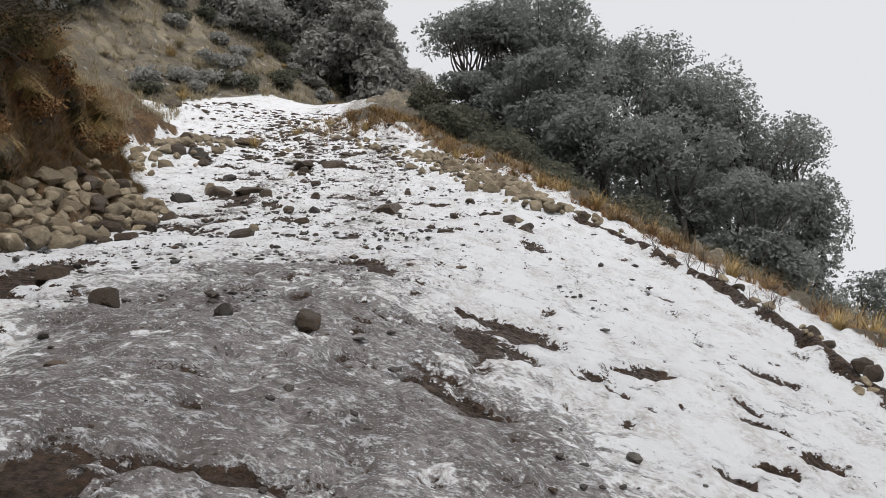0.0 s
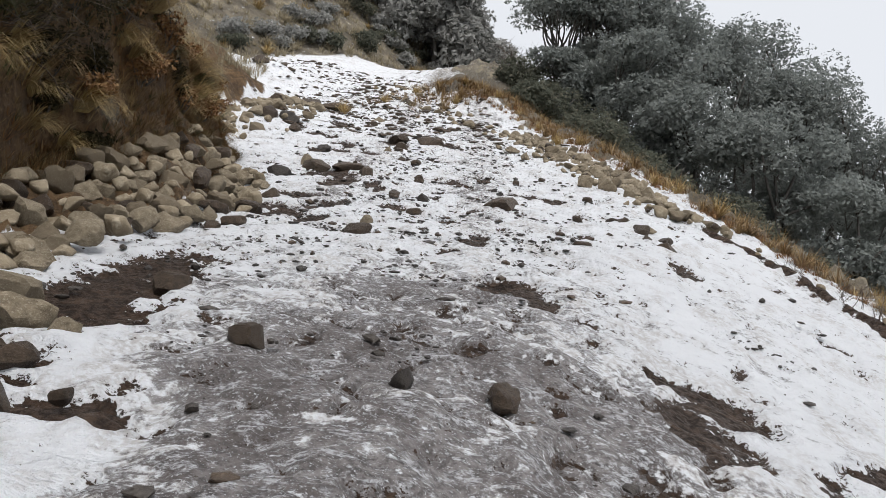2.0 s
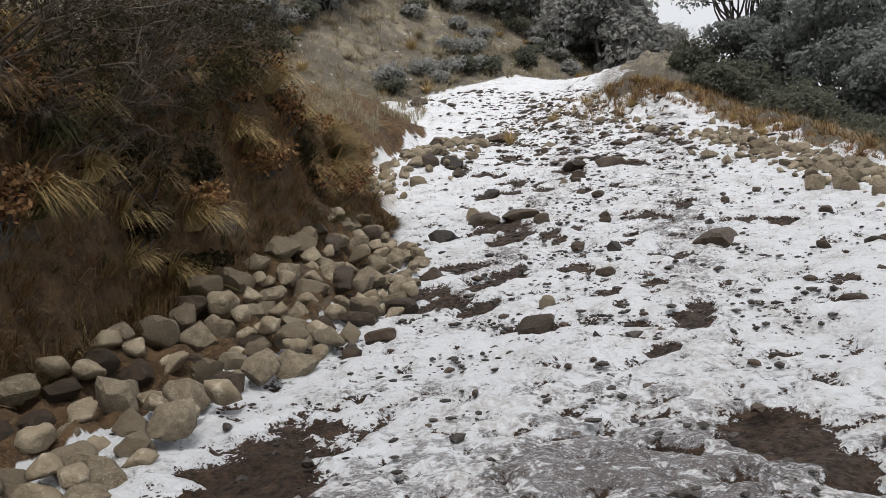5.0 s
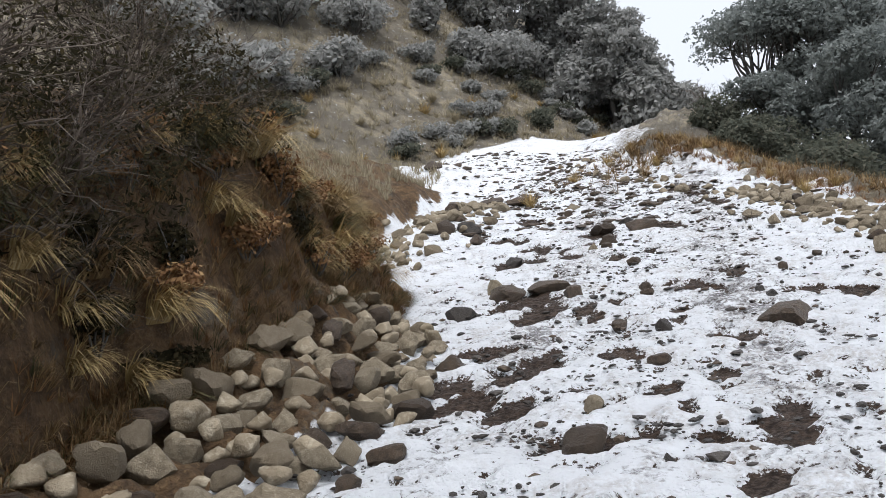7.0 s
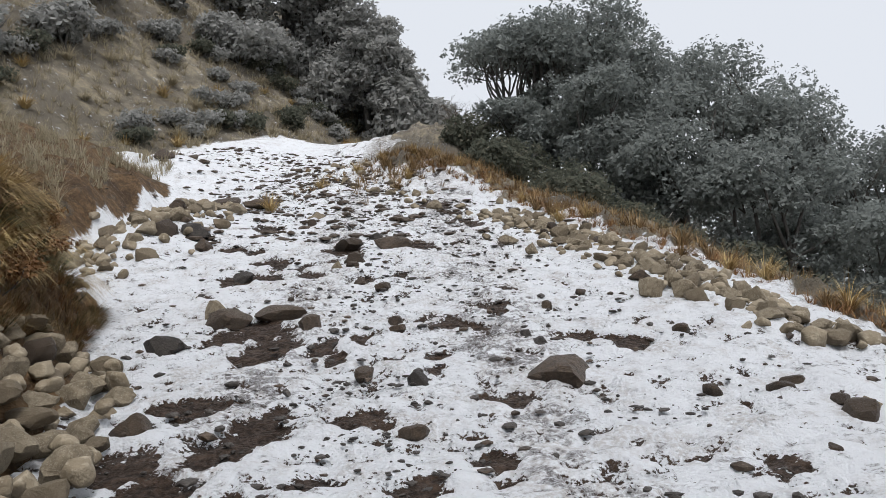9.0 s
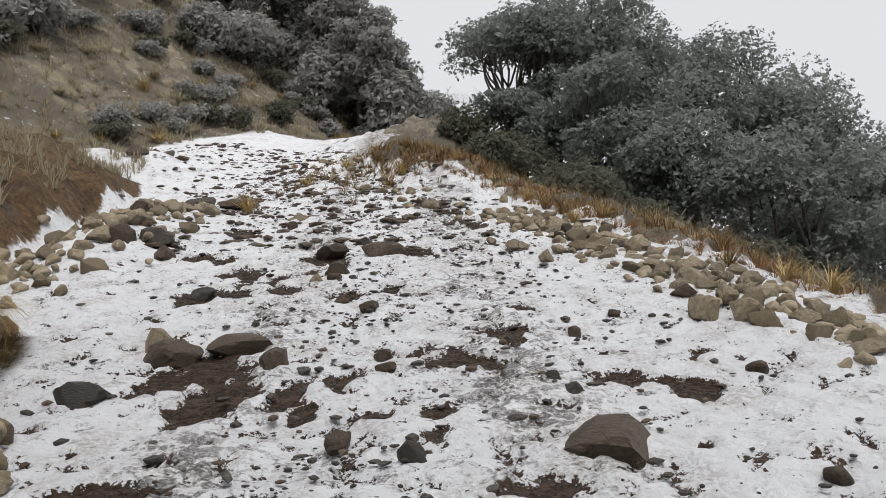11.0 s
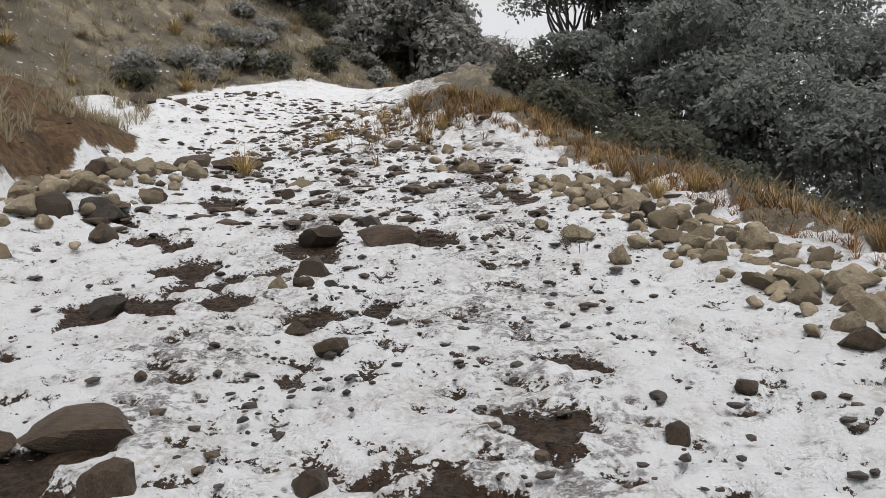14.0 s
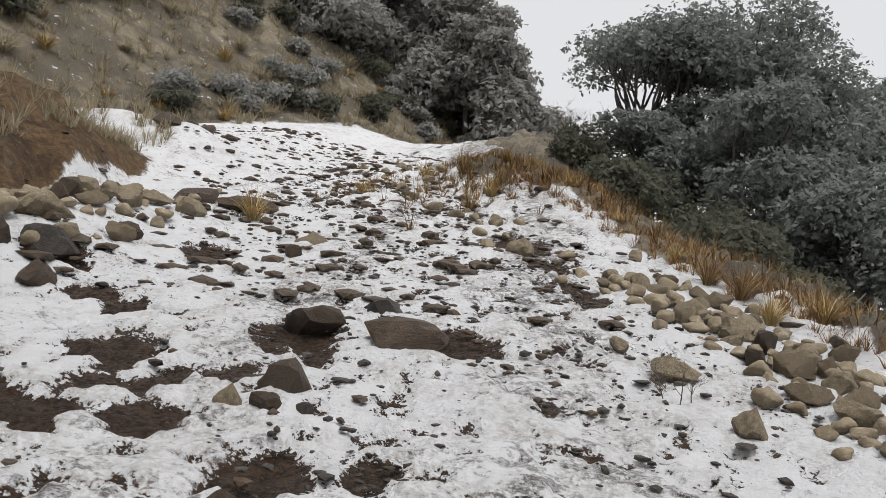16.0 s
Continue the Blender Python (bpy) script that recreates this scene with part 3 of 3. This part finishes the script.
def toe_spot():
    y = random.uniform(5.2, 14.3)
    left = float(np.interp(y, RY, LX))
    f = float(np.interp(y, [4.5, 6, 9.5, 11, 13.6, 15], [0.4, 1.25, 1.35, 1.55, 0.9, 0.3]))
    x = left + 0.2 + (f - 0.15) * random.random()
    return x, y, at(x, y) + random.choice((0, 0, 0.05, 0.10))


def second_spot():
    x, y = random.gauss(-7.1, 0.45), random.gauss(22.0, 1.5)
    return x, y, at(x, y)


def edge_spot():
    y = 14.4 + 9.1 * random.random() ** 1.5
    x = float(np.interp(y, [14, 16, 18, 20, 22, 24], [2.0, 1.3, 0.75, 0.25, -0.35, -1.2])) + random.gauss(0, 0.24)
    return x, y, at(x, y)


def far_spot():
    y = random.uniform(24, 36)
    x = float(np.interp(y, [24, 30, 36], [-1.6, -4.2, -6.0])) + random.gauss(0, 0.45)
    return x, y, at(x, y)


def low_edge_spot():
    y = random.uniform(7.0, 14.5)
    x = float(np.interp(y, [7, 9.2, 11.5, 13.3, 14.5], [3.95, 3.75, 3.5, 2.7, 2.0])) + random.gauss(0, 0.12)
    return x, y, at(x, y)


heap(470, 105, toe_spot, 0.045, 0.20, "heaped under the earth bank", "stones heaped under the bank", 0.08)
heap(120, 30, second_spot, 0.07, 0.24, "heaped beside the upper bank", "stones heaped by the upper bank", 0.0)
heap(230, 72, edge_spot, 0.05, 0.185, "lying along the valley edge", "stones along the valley edge", -0.1)
heap(30, 6, far_spot, 0.08, 0.2, "beside grass at the bend", "stones at the bend")
heap(22, 6, low_edge_spot, 0.04, 0.11, "on the lower valley edge", "stones on the lower edge", 0.6)
for k in range(8):
    stone(random.uniform(-14, -8.5), random.uniform(31, 35), random.uniform(0.2, 0.45), random.uniform(0.12, 0.25), 1, "half buried in a snow mound", "boulders at the bend")


# clods and pebbles strewn over the snow, one mesh
def strewn(name, label, count, material, spot, lo, hi, flat=1.0):
    bm = bmesh.new()
    bmesh.ops.create_icosphere(bm, subdivisions=1, radius=1.0)
    base = [v.co.copy() for v in bm.verts]
    faces = [[v.index for v in f.verts] for f in bm.faces]
    bm.free()
    V, Fc = [], []
    for k in range(count):
        x, y = spot()
        r = lo + (hi - lo) * random.random() ** 3
        z = at(x, y)
        rot = Euler((0, 0, random.uniform(0, 6.28))).to_matrix()
        sx, sy, sz = r * random.uniform(0.7, 1.6), r * random.uniform(0.6, 1.1), r * random.uniform(0.3, 0.6) * flat
        o = len(V)
        for c in base:
            j = random.uniform(0.7, 1.2)
            p = rot @ Vector((c.x * sx * j, c.y * sy * j, c.z * sz * j))
            V.append((x + p.x, y + p.y, z + p.z + sz * 0.2))
        Fc += [[o + i for i in f] for f in faces]
    return tagged(new(name, mesh_of(name, V, Fc, material, False)), label, "clods", kind="stuff")


def track_spot():
    while True:
        y = random.uniform(3, 32)
        x = random.gauss(-2.2, 1.9) - max(0, y - 20) * 0.22
        if float(np.interp(y, RY, LX)) + 0.7 < x < float(np.interp(y, RY, RX)) - 0.4 and (y > 8 or random.random() < 0.35):
            return x, y


CLUSTERS = [track_spot() for k in range(230)]


def cluster_spot():
    while True:
        cx, cy = random.choice(CLUSTERS)
        x, y = cx + random.gauss(0, 0.20), cy + random.gauss(0, 0.16)
        if float(np.interp(y, RY, LX)) + 0.7 < x < float(np.interp(y, RY, RX)) - 0.4:
            return x, y


strewn("earth_clods", "dark earth clods strewn over the trodden snow", 1500, ROCK_DARK, track_spot, 0.008, 0.060)
strewn("earth_crumbs", "dark earth crumbs kicked up in clusters on the snow", 4200, ROCK_DARK, cluster_spot, 0.005, 0.036)
strewn("pebbles", "brown pebbles strewn over the trodden snow", 600, ROCK_WET, track_spot, 0.010, 0.06)


def upper_track_spot():
    y = random.uniform(21, 41)
    return float(np.interp(y, [21, 30, 36, 41], [-3.4, -6.0, -7.8, -9.0])) + random.gauss(0, 2.0), y


strewn("flat_stones", "dark flat stones showing through snow towards the bend", 1700, ROCK_WET, upper_track_spot, 0.025, 0.15, 0.8)


# grass, shrubs, trees
def blade(V, Fc, root, way, length, width, droop, seg=3):
    side = Vector((-way.y, way.x, 0))
    if side.length < 1e-3:
        side = Vector((1, 0, 0))
    side.normalize()
    p, d, o = Vector(root), way.normalized(), len(V)
    for k in range(seg + 1):
        w = width * (1 - k / seg) ** 0.7 * 0.5
        V.append(p - side * w)
        V.append(p + side * w)
        p = p + d * (length / seg)
        d = (d + Vector((0, 0, -droop / seg))).normalized()
    for k in range(seg):
        a = o + 2 * k
        Fc.append((a, a + 1, a + 3, a + 2))


def tuft(V, Fc, root, blades, length, spread, droop, width=0.008, lean=(0, 0), seg=3):
    for k in range(blades):
        a = random.uniform(0, 6.28)
        s = spread * random.random() ** 0.6
        way = Vector((math.cos(a) * s + lean[0], math.sin(a) * s + lean[1], 1.0))
        r = Vector(root) + Vector((math.cos(a), math.sin(a), 0)) * length * 0.13 * random.random()
        blade(V, Fc, r, way, length * random.uniform(0.55, 1.15), width * random.uniform(0.7, 1.4), droop * random.uniform(0.5, 1.3), seg)


def tussock(x, y, material, blades, length, spread, droop, label, group, lean=(0, 0), z=None, width=0.009):
    V, Fc = [], []
    tuft(V, Fc, (0, 0, -0.03), blades, length, spread, droop, width, lean)
    ob = new("grass_tussock", mesh_of("grass_tussock", V, Fc, material))
    ob.location = (x, y, at(x, y) if z is None else z)
    return tagged(ob, label, "grass", group)


def grass_field(name, label, material, count, spot, blades, lo, hi, spread, droop, width=0.010, lean=(0, 0), seg=2):
    V, Fc = [], []
    for k in range(count):
        x, y = spot()
        tuft(V, Fc, (x, y, at(x, y) - 0.03), blades, random.uniform(lo, hi), spread, droop, width, lean, seg)
    return tagged(new(name, mesh_of(name, V, Fc, material)), label, "grass", kind="stuff")


def rim_spot(lo, hi, a, b):
    def f():
        y = random.uniform(lo, hi)
        return float(np.interp(y, RY, RX)) + random.uniform(a, b), y
    return f


random.seed(11)
grass_field("rusty_grass", "rust-brown dead grass along the valley edge", RUST, 2300, rim_spot(6, 34, 0.5, 2.8), 20, 0.12, 0.28, 1.2, 1.3, 0.0065)
grass_field("straw_grass", "thin straw grass along the valley edge", STRAW, 130, rim_spot(6, 34, 0.6, 2.2), 16, 0.18, 0.42, 0.8, 1.3, 0.005, (0.2, -0.1))
grass_field("brown_grass", "brown dead undergrowth below the valley edge", BROWN, 1300, rim_spot(5, 34, 0.9, 5.0), 16, 0.2, 0.5, 1.0, 1.0, 0.012)
grass_field("bend_grass", "brown grass on the mounds at the bend", BROWN, 300, lambda: (random.gauss(-2.9, 1.2), random.gauss(32.5, 2.4)), 16, 0.2, 0.45, 1.0, 1.0, 0.014)
for k in range(30):
    tussock(random.gauss(-2.9, 1.1), random.gauss(33, 3.0), BROWN if k % 3 else STRAW, 120, random.uniform(0.35, 0.6), 1.0, 1.5, "golden dry grass tussock on the mound at the bend", "tussocks at the bend", (0.1, -0.1), None, 0.014)
for k in range(26):
    y = random.uniform(7, 31)
    tussock(float(np.interp(y, RY, RX)) + random.uniform(0.3, 1.1), y, STRAW if k % 2 else BROWN, 150, random.uniform(0.3, 0.55), 0.9, 1.5, "straw-coloured grass tussock on the valley edge", "tussocks on the valley edge", (0.25, -0.1))


def bank_spot():
    y = random.uniform(3.5, 16.6)
    return float(np.interp(y, RY, LX)) + 0.2 - 1.25 * random.random() ** 1.9, y


grass_field("bank_grass", "brown and rusty grass matted over the earth bank", BROWN, 3000, bank_spot, 14, 0.12, 0.32, 0.9, 1.4, 0.008, (0.7, 0))
grass_field("bank_rust", "rusty dead plants on the earth bank", RUST, 1700, bank_spot, 12, 0.10, 0.26, 0.9, 1.3, 0.009, (0.7, 0))
grass_field("bank_green", "dull green grass on the earth bank", GREEN, 500, bank_spot, 14, 0.15, 0.4, 0.7, 1.6, 0.008, (0.8, 0))
for k in range(120):
    y = random.uniform(5.5, 16.2)
    x = float(np.interp(y, RY, LX)) - 0.12 - 0.95 * random.random() ** 1.3
    tussock(x, y, (STRAW, STRAW, BROWN, STRAW, GREEN)[k % 5], 130, random.uniform(0.4, 0.8), 0.5, 2.2, "long dry grass tussock hanging down the bank", "tussocks hanging on the bank", (0.85, -0.1), at(x, y) + 0.03, 0.012)


def hill_spot():
    while True:
        x, y = random.uniform(-34, 4), random.uniform(28, 66)
        h = hill_side(x, y)
        if 0.2 < h < 10 + 10 * random.random():
            return x, y


def upper_bank_spot():
    y = random.uniform(19.5, 33)
    return -8.1 - 0.12 * (y - 20) - random.uniform(0.4, 6), y


grass_field("hill_grass", "pale straw grass on the far hillside", PALE, 2600, hill_spot, 14, 0.3, 0.7, 1.0, 1.1, 0.03)
for k in range(70):
    while True:
        x, y = random.uniform(-26, -3), random.uniform(31, 60)
        if 0.1 < hill_side(x, y) < 6:
            break
    tussock(x, y, PALE if k % 4 else STRAW, 110, random.uniform(0.5, 0.9), 1.1, 1.5, "large golden grass tussock at the foot of the hill", "tussocks on the far hill", (0.2, -0.2), None, 0.03)
grass_field("upper_bank_grass", "straw grass on the upper bank", PALE, 900, upper_bank_spot, 14, 0.25, 0.5, 0.8, 1.0, 0.02)


def leaf_cloud(V, Fc, centre, radii, count, size, flat=0.5):
    """Leaves in small sprays on the outside of an uneven crown."""
    off = Vector(centre) * 0.37
    for k in range(count):
        d = Vector((random.gauss(0, 1), random.gauss(0, 1), random.gauss(0, 1))).normalized()
        r = (0.55 + 0.45 * random.random() ** 0.4) * (1 + 0.45 * noise.noise(d * 1.9 + off))
        c = Vector(centre) + Vector((d.x * radii[0], d.y * radii[1], d.z * radii[2])) * r
        for j in range(3):
            n = (d * 0.5 + Vector((random.gauss(0, 0.6), random.gauss(0, 0.6), random.gauss(0.5, 0.5)))).normalized()
            a = n.orthogonal().normalized()
            b = n.cross(a)
            t = random.uniform(0, 6.28)
            u, w = a * math.cos(t) + b * math.sin(t), b * math.cos(t) - a * math.sin(t)
            s = size * random.uniform(0.6, 1.3)
            q = c + Vector((random.gauss(0, 1), random.gauss(0, 1), random.gauss(0, 0.6))) * size * 0.7
            o = len(V)
            V.extend((q - u * s, q - w * s * flat - n * s * 0.1, q + u * s, q + w * s * flat - n * s * 0.1))
            Fc.append((o, o + 1, o + 2, o + 3))


def limb(V, Fc, a, b, ra, rb, sides=5, bend=0.15, seg=4):
    a, b = Vector(a), Vector(b)
    ax = (b - a).normalized()
    u = ax.orthogonal().normalized()
    w = ax.cross(u)
    kink = (u * random.uniform(-1, 1) + w * random.uniform(-1, 1)) * (b - a).length * bend
    o = len(V)
    for k in range(seg + 1):
        t = k / seg
        c = a.lerp(b, t) + kink * math.sin(math.pi * t)
        r = ra + (rb - ra) * t
        for j in range(sides):
            g = 6.283 * j / sides
            V.append(c + (u * math.cos(g) + w * math.sin(g)) * r)
    for k in range(seg):
        for j in range(sides):
            p, q = o + k * sides + j, o + k * sides + (j + 1) % sides
            Fc.append((p, q, q + sides, p + sides))
    Fc.append(tuple(o + seg * sides + j for j in range(sides)))


def part(name, V, Fc, material, parent, label=""):
    ob = new(name, mesh_of(name, V, Fc, material))
    ob.parent = parent
    return tagged(ob, label)


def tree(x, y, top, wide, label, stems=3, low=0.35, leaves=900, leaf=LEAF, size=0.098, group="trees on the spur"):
    base = at(x, y)
    height = top - base
    root = tagged(new("tree"), label, "tree", group)
    root.location = (x, y, base)
    V, Fc, L, Lf = [], [], [], []
    blobs = []
    for s in range(stems):
        a = 6.283 * (s + random.random() * 0.6) / stems
        foot = Vector((0.12 * math.cos(a), 0.12 * math.sin(a), -0.2))
        fork = Vector((wide * 0.25 * math.cos(a), wide * 0.25 * math.sin(a), height * random.uniform(0.4, 0.52)))
        limb(V, Fc, foot, fork, 0.022 * height, 0.014 * height, 6)
        for j in range(4):
            g = a + random.uniform(-1.3, 1.3)
            tip = Vector((wide * random.uniform(0.35, 0.85) * math.cos(g), wide * random.uniform(0.35, 0.85) * math.sin(g), height * random.uniform(low + 0.3, 0.93)))
            limb(V, Fc, fork, tip, 0.011 * height, 0.004 * height, 4, 0.2)
            blobs.append(tip)
            for i in range(2):
                e = tip + Vector((random.uniform(-1, 1), random.uniform(-1, 1), random.uniform(-0.6, 0.5))) * wide * 0.35
                limb(V, Fc, fork.lerp(tip, 0.6), e, 0.005 * height, 0.002 * height, 3, 0.2, 2)
                blobs.append(e)
    blobs.append(Vector((0, 0, height * 0.90)))
    for s in range(int(26 * (0.5 - low))):
        a = random.uniform(0, 6.283)
        blobs.append(Vector((wide * 0.6 * math.cos(a), wide * 0.6 * math.sin(a), height * random.uniform(0.08, 0.62))))
    part("trunk", V, Fc, BARK, root)
    each = max(30, 7 * leaves // (2 * len(blobs)))
    for c in blobs:
        leaf_cloud(L, Lf, (c.x, c.y, min(c.z, height * 0.93)), (wide * 0.36, wide * 0.36, height * 0.085), each, size)
    part("crown", L, Lf, leaf, root, "dense small leaves, paled grey-green for haze")
    return root


def bush(x, y, r, h, leaf, count, label, group, size=0.09, name="shrub"):
    root = tagged(new(name), label, "shrub", group)
    root.location = (x, y, at(x, y))
    V, Fc, L, Lf = [], [], [], []
    for k in range(9):
        a = random.uniform(0, 6.28)
        limb(V, Fc, (0, 0, -0.1), (r * 0.7 * math.cos(a), r * 0.7 * math.sin(a), h * random.uniform(0.5, 0.95)), 0.03 * h, 0.008 * h, 4, 0.15, 3)
    for k in range(6):
        a = random.uniform(0, 6.28)
        q = r * 0.55 * random.random() ** 0.5
        leaf_cloud(L, Lf, (q * math.cos(a), q * math.sin(a), h * random.uniform(0.35, 0.72)), (r * 0.6, r * 0.6, h * 0.33), count // 6, size)
    part("branchwork", V, Fc, BARK, root)
    part("foliage", L, Lf, leaf, root)
    return root


random.seed(21)
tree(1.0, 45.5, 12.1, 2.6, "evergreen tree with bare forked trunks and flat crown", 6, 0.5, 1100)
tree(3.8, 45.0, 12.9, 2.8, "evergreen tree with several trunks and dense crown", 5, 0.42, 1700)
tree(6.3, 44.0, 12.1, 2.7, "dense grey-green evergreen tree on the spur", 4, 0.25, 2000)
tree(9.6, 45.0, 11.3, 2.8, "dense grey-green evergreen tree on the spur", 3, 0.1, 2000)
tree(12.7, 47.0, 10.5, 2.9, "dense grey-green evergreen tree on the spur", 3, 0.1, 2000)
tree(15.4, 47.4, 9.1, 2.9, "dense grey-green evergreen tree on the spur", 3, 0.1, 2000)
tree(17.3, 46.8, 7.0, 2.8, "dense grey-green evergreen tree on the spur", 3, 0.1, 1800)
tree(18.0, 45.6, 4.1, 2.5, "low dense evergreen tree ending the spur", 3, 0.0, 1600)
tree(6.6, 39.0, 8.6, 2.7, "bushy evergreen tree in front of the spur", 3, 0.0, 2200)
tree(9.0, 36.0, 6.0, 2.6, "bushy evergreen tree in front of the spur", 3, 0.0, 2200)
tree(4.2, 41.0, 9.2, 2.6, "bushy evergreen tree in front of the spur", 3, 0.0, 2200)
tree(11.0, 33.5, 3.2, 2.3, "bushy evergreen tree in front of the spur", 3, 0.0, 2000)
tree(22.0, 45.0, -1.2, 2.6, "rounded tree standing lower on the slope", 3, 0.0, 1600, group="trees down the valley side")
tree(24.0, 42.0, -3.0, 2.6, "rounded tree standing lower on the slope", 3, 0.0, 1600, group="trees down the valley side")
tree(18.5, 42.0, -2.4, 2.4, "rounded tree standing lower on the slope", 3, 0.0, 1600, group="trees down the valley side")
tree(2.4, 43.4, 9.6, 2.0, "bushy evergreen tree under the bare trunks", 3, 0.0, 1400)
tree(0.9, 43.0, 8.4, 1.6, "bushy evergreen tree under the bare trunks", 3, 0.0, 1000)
for tx, ty, th, tw in ((-4.6, 58.5, 4.0, 1.7), (-5.6, 57.5, 6.5, 2.0), (-7.0, 58.5, 8.5, 2.3), (-9.2, 59.5, 9.0, 2.4), (-11.8, 60.5, 9.5, 2.5), (-14.5, 60.0, 9.0, 2.5), (-17.5, 61.0, 9.0, 2.5), (-20.5, 60.0, 8.5, 2.5)):
    tree(tx, ty, at(tx, ty) + th, tw, "evergreen tree on the far hill, leaves paled for haze", 3, 0.0, 1000, SHRUB, 0.16, "trees on the far hill")
for bx, by, br, bh in ((0.2, 39.5, 1.7, 2.1), (1.9, 36.5, 1.8, 2.3), (4.0, 34.5, 1.9, 2.4), (6.2, 32.5, 1.9, 2.4), (8.2, 30.5, 1.8, 2.2), (-0.4, 35.5, 1.3, 1.5), (1.6, 32.0, 1.4, 1.6), (3.6, 29.5, 1.5, 1.7), (5.8, 27.5, 1.5, 1.6), (7.5, 25.0, 1.5, 1.5), (-1.0, 42.5, 1.6, 1.8), (9.8, 28.5, 1.8, 1.9)):
    bush(bx, by, br, bh, HEATH, 1700, "dense dark heath shrub below the track", "shrubs below the track")
for k in range(70):
    while True:
        hx, hy = random.uniform(-36, 6), random.uniform(36, 80)
        hs = hill_side(hx, hy)
        if 5.5 < hs < 26 and hx < -4:
            break
    bush(hx, hy, random.uniform(1.4, 2.4), random.uniform(1.8, 3.4), SHRUB, 700, "grey shrub on the far hillside, paled for haze", "shrubs on the far hill", 0.17)
for k in range(44):
    hy = 56 + k * 0.75
    hx = -2.4 - random.uniform(0, 9)
    bush(hx, hy, random.uniform(1.3, 2.0), random.uniform(2.4, 4.2), SHRUB, 520, "grey shrub on the ridge, paled for haze", "shrubs on the far hill", 0.2)


def twig(V, Fc, a, way, length, r, depth):
    b = Vector(a) + way.normalized() * length
    limb(V, Fc, a, b, r, r * 0.55, 4 if depth > 1 else 3, 0.12, 3 if depth > 1 else 2)
    if depth == 0:
        return
    for k in range(5 if depth > 1 else 4):
        t = random.uniform(0.3, 1.0)
        d = (way.normalized() + Vector((random.gauss(0, 0.5), random.gauss(0, 0.5), random.gauss(0.0, 0.4)))).normalized()
        twig(V, Fc, Vector(a).lerp(b, t), d, length * random.uniform(0.4, 0.7), r * 0.5, depth - 1)


def bare_bush(x, y, z, size, lean, label, group, stems=6, leafy=0):
    root = tagged(new("bare_bush"), label, "bush", group)
    root.location = (x, y, z)
    for k in range(stems):
        V, Fc = [], []
        way = Vector((lean[0] + random.gauss(0, 0.5), lean[1] + random.gauss(0, 0.6), lean[2] + random.gauss(0, 0.3)))
        twig(V, Fc, (random.gauss(0, 0.1), random.gauss(0, 0.15), -0.08), way, size * random.uniform(0.6, 1.0), 0.011 * size + 0.002, 3 if size > 0.4 else 2)
        part("branch", V, Fc, TWIG, root)
    if leafy:
        L, Lf = [], []
        leaf_cloud(L, Lf, (lean[0] * size * 0.4, lean[1] * size * 0.4, lean[2] * size * 0.4 + 0.1), (size * 0.8, size * 0.9, size * 0.6), leafy, 0.030, 0.35)
        part("foliage", L, Lf, DARKLEAF, root, "sparse dark withered leaves")
    return root


random.seed(27)
for k in range(75):
    while True:
        hx, hy = random.uniform(-30, -4), random.uniform(33, 64)
        if 0.6 < hill_side(hx, hy) < 8:
            break
    bush(hx, hy, random.uniform(0.5, 1.0), random.uniform(0.5, 1.1), SHRUB if k % 3 else HEATH, 330, "low greyish shrub among straw grass", "low shrubs on the far hill", 0.10)
for k in range(48):
    y = random.uniform(6.0, 15.8)
    x = float(np.interp(y, RY, LX)) - random.uniform(0.02, 0.5)
    bush(x, y, random.uniform(0.2, 0.38), random.uniform(0.25, 0.45), RUST if k % 3 else DARKLEAF, 420, "low rusty-leaved plant on the earth bank", "leafy plants on the bank", 0.026, "bank_plant")

random.seed(31)
for bx, by, up, size in ((-5.55, 7.2, 0.1, 1.15), (-5.6, 8.4, 0.1, 1.2), (-5.65, 9.6, 0.1, 1.2), (-5.75, 10.8, 0.1, 1.1), (-5.9, 11.8, 0.1, 0.9), (-6.4, 8.0, 0.1, 1.5), (-6.5, 9.8, 0.1, 1.5), (-6.7, 11.6, 0.1, 1.3), (-6.6, 6.2, 0.1, 1.5), (-5.6, 6.0, 0.1, 1.1), (-6.6, 13.4, 0.0, 0.8)):
    bare_bush(bx, by, at(bx, by) + up - 0.1, size, (0.55, -0.05, 0.5), "dark tangled bush of bare twigs overhanging the bank", "bushes on the bank", 8, 900)
for by in (6.6, 7.6, 8.6, 9.5):
    bx = float(np.interp(by, RY, LX)) - 0.32
    bare_bush(bx, by, at(bx, by), 0.6, (0.9, -0.2, 0.05), "pale dry twigs sticking out of the bank", "twigs on the bank", 4)
for bx, by in ((3.3, 12.0), (3.5, 11.4), (3.65, 10.0), (1.0, 17.0), (-0.9, 19.9), (3.1, 13.2)):
    bare_bush(bx, by, at(bx, by), 0.26, (0, 0, 1), "small dry twiggy plant among the edge stones", "dry plants on the valley edge", 7)
for bx, by in ((-0.9, 46.5), (-1.6, 45.0)):
    bare_bush(bx, by, at(bx, by), 1.5, (0, 0, 1), "leafless sapling beside the trees", "saplings by the trees", 5)
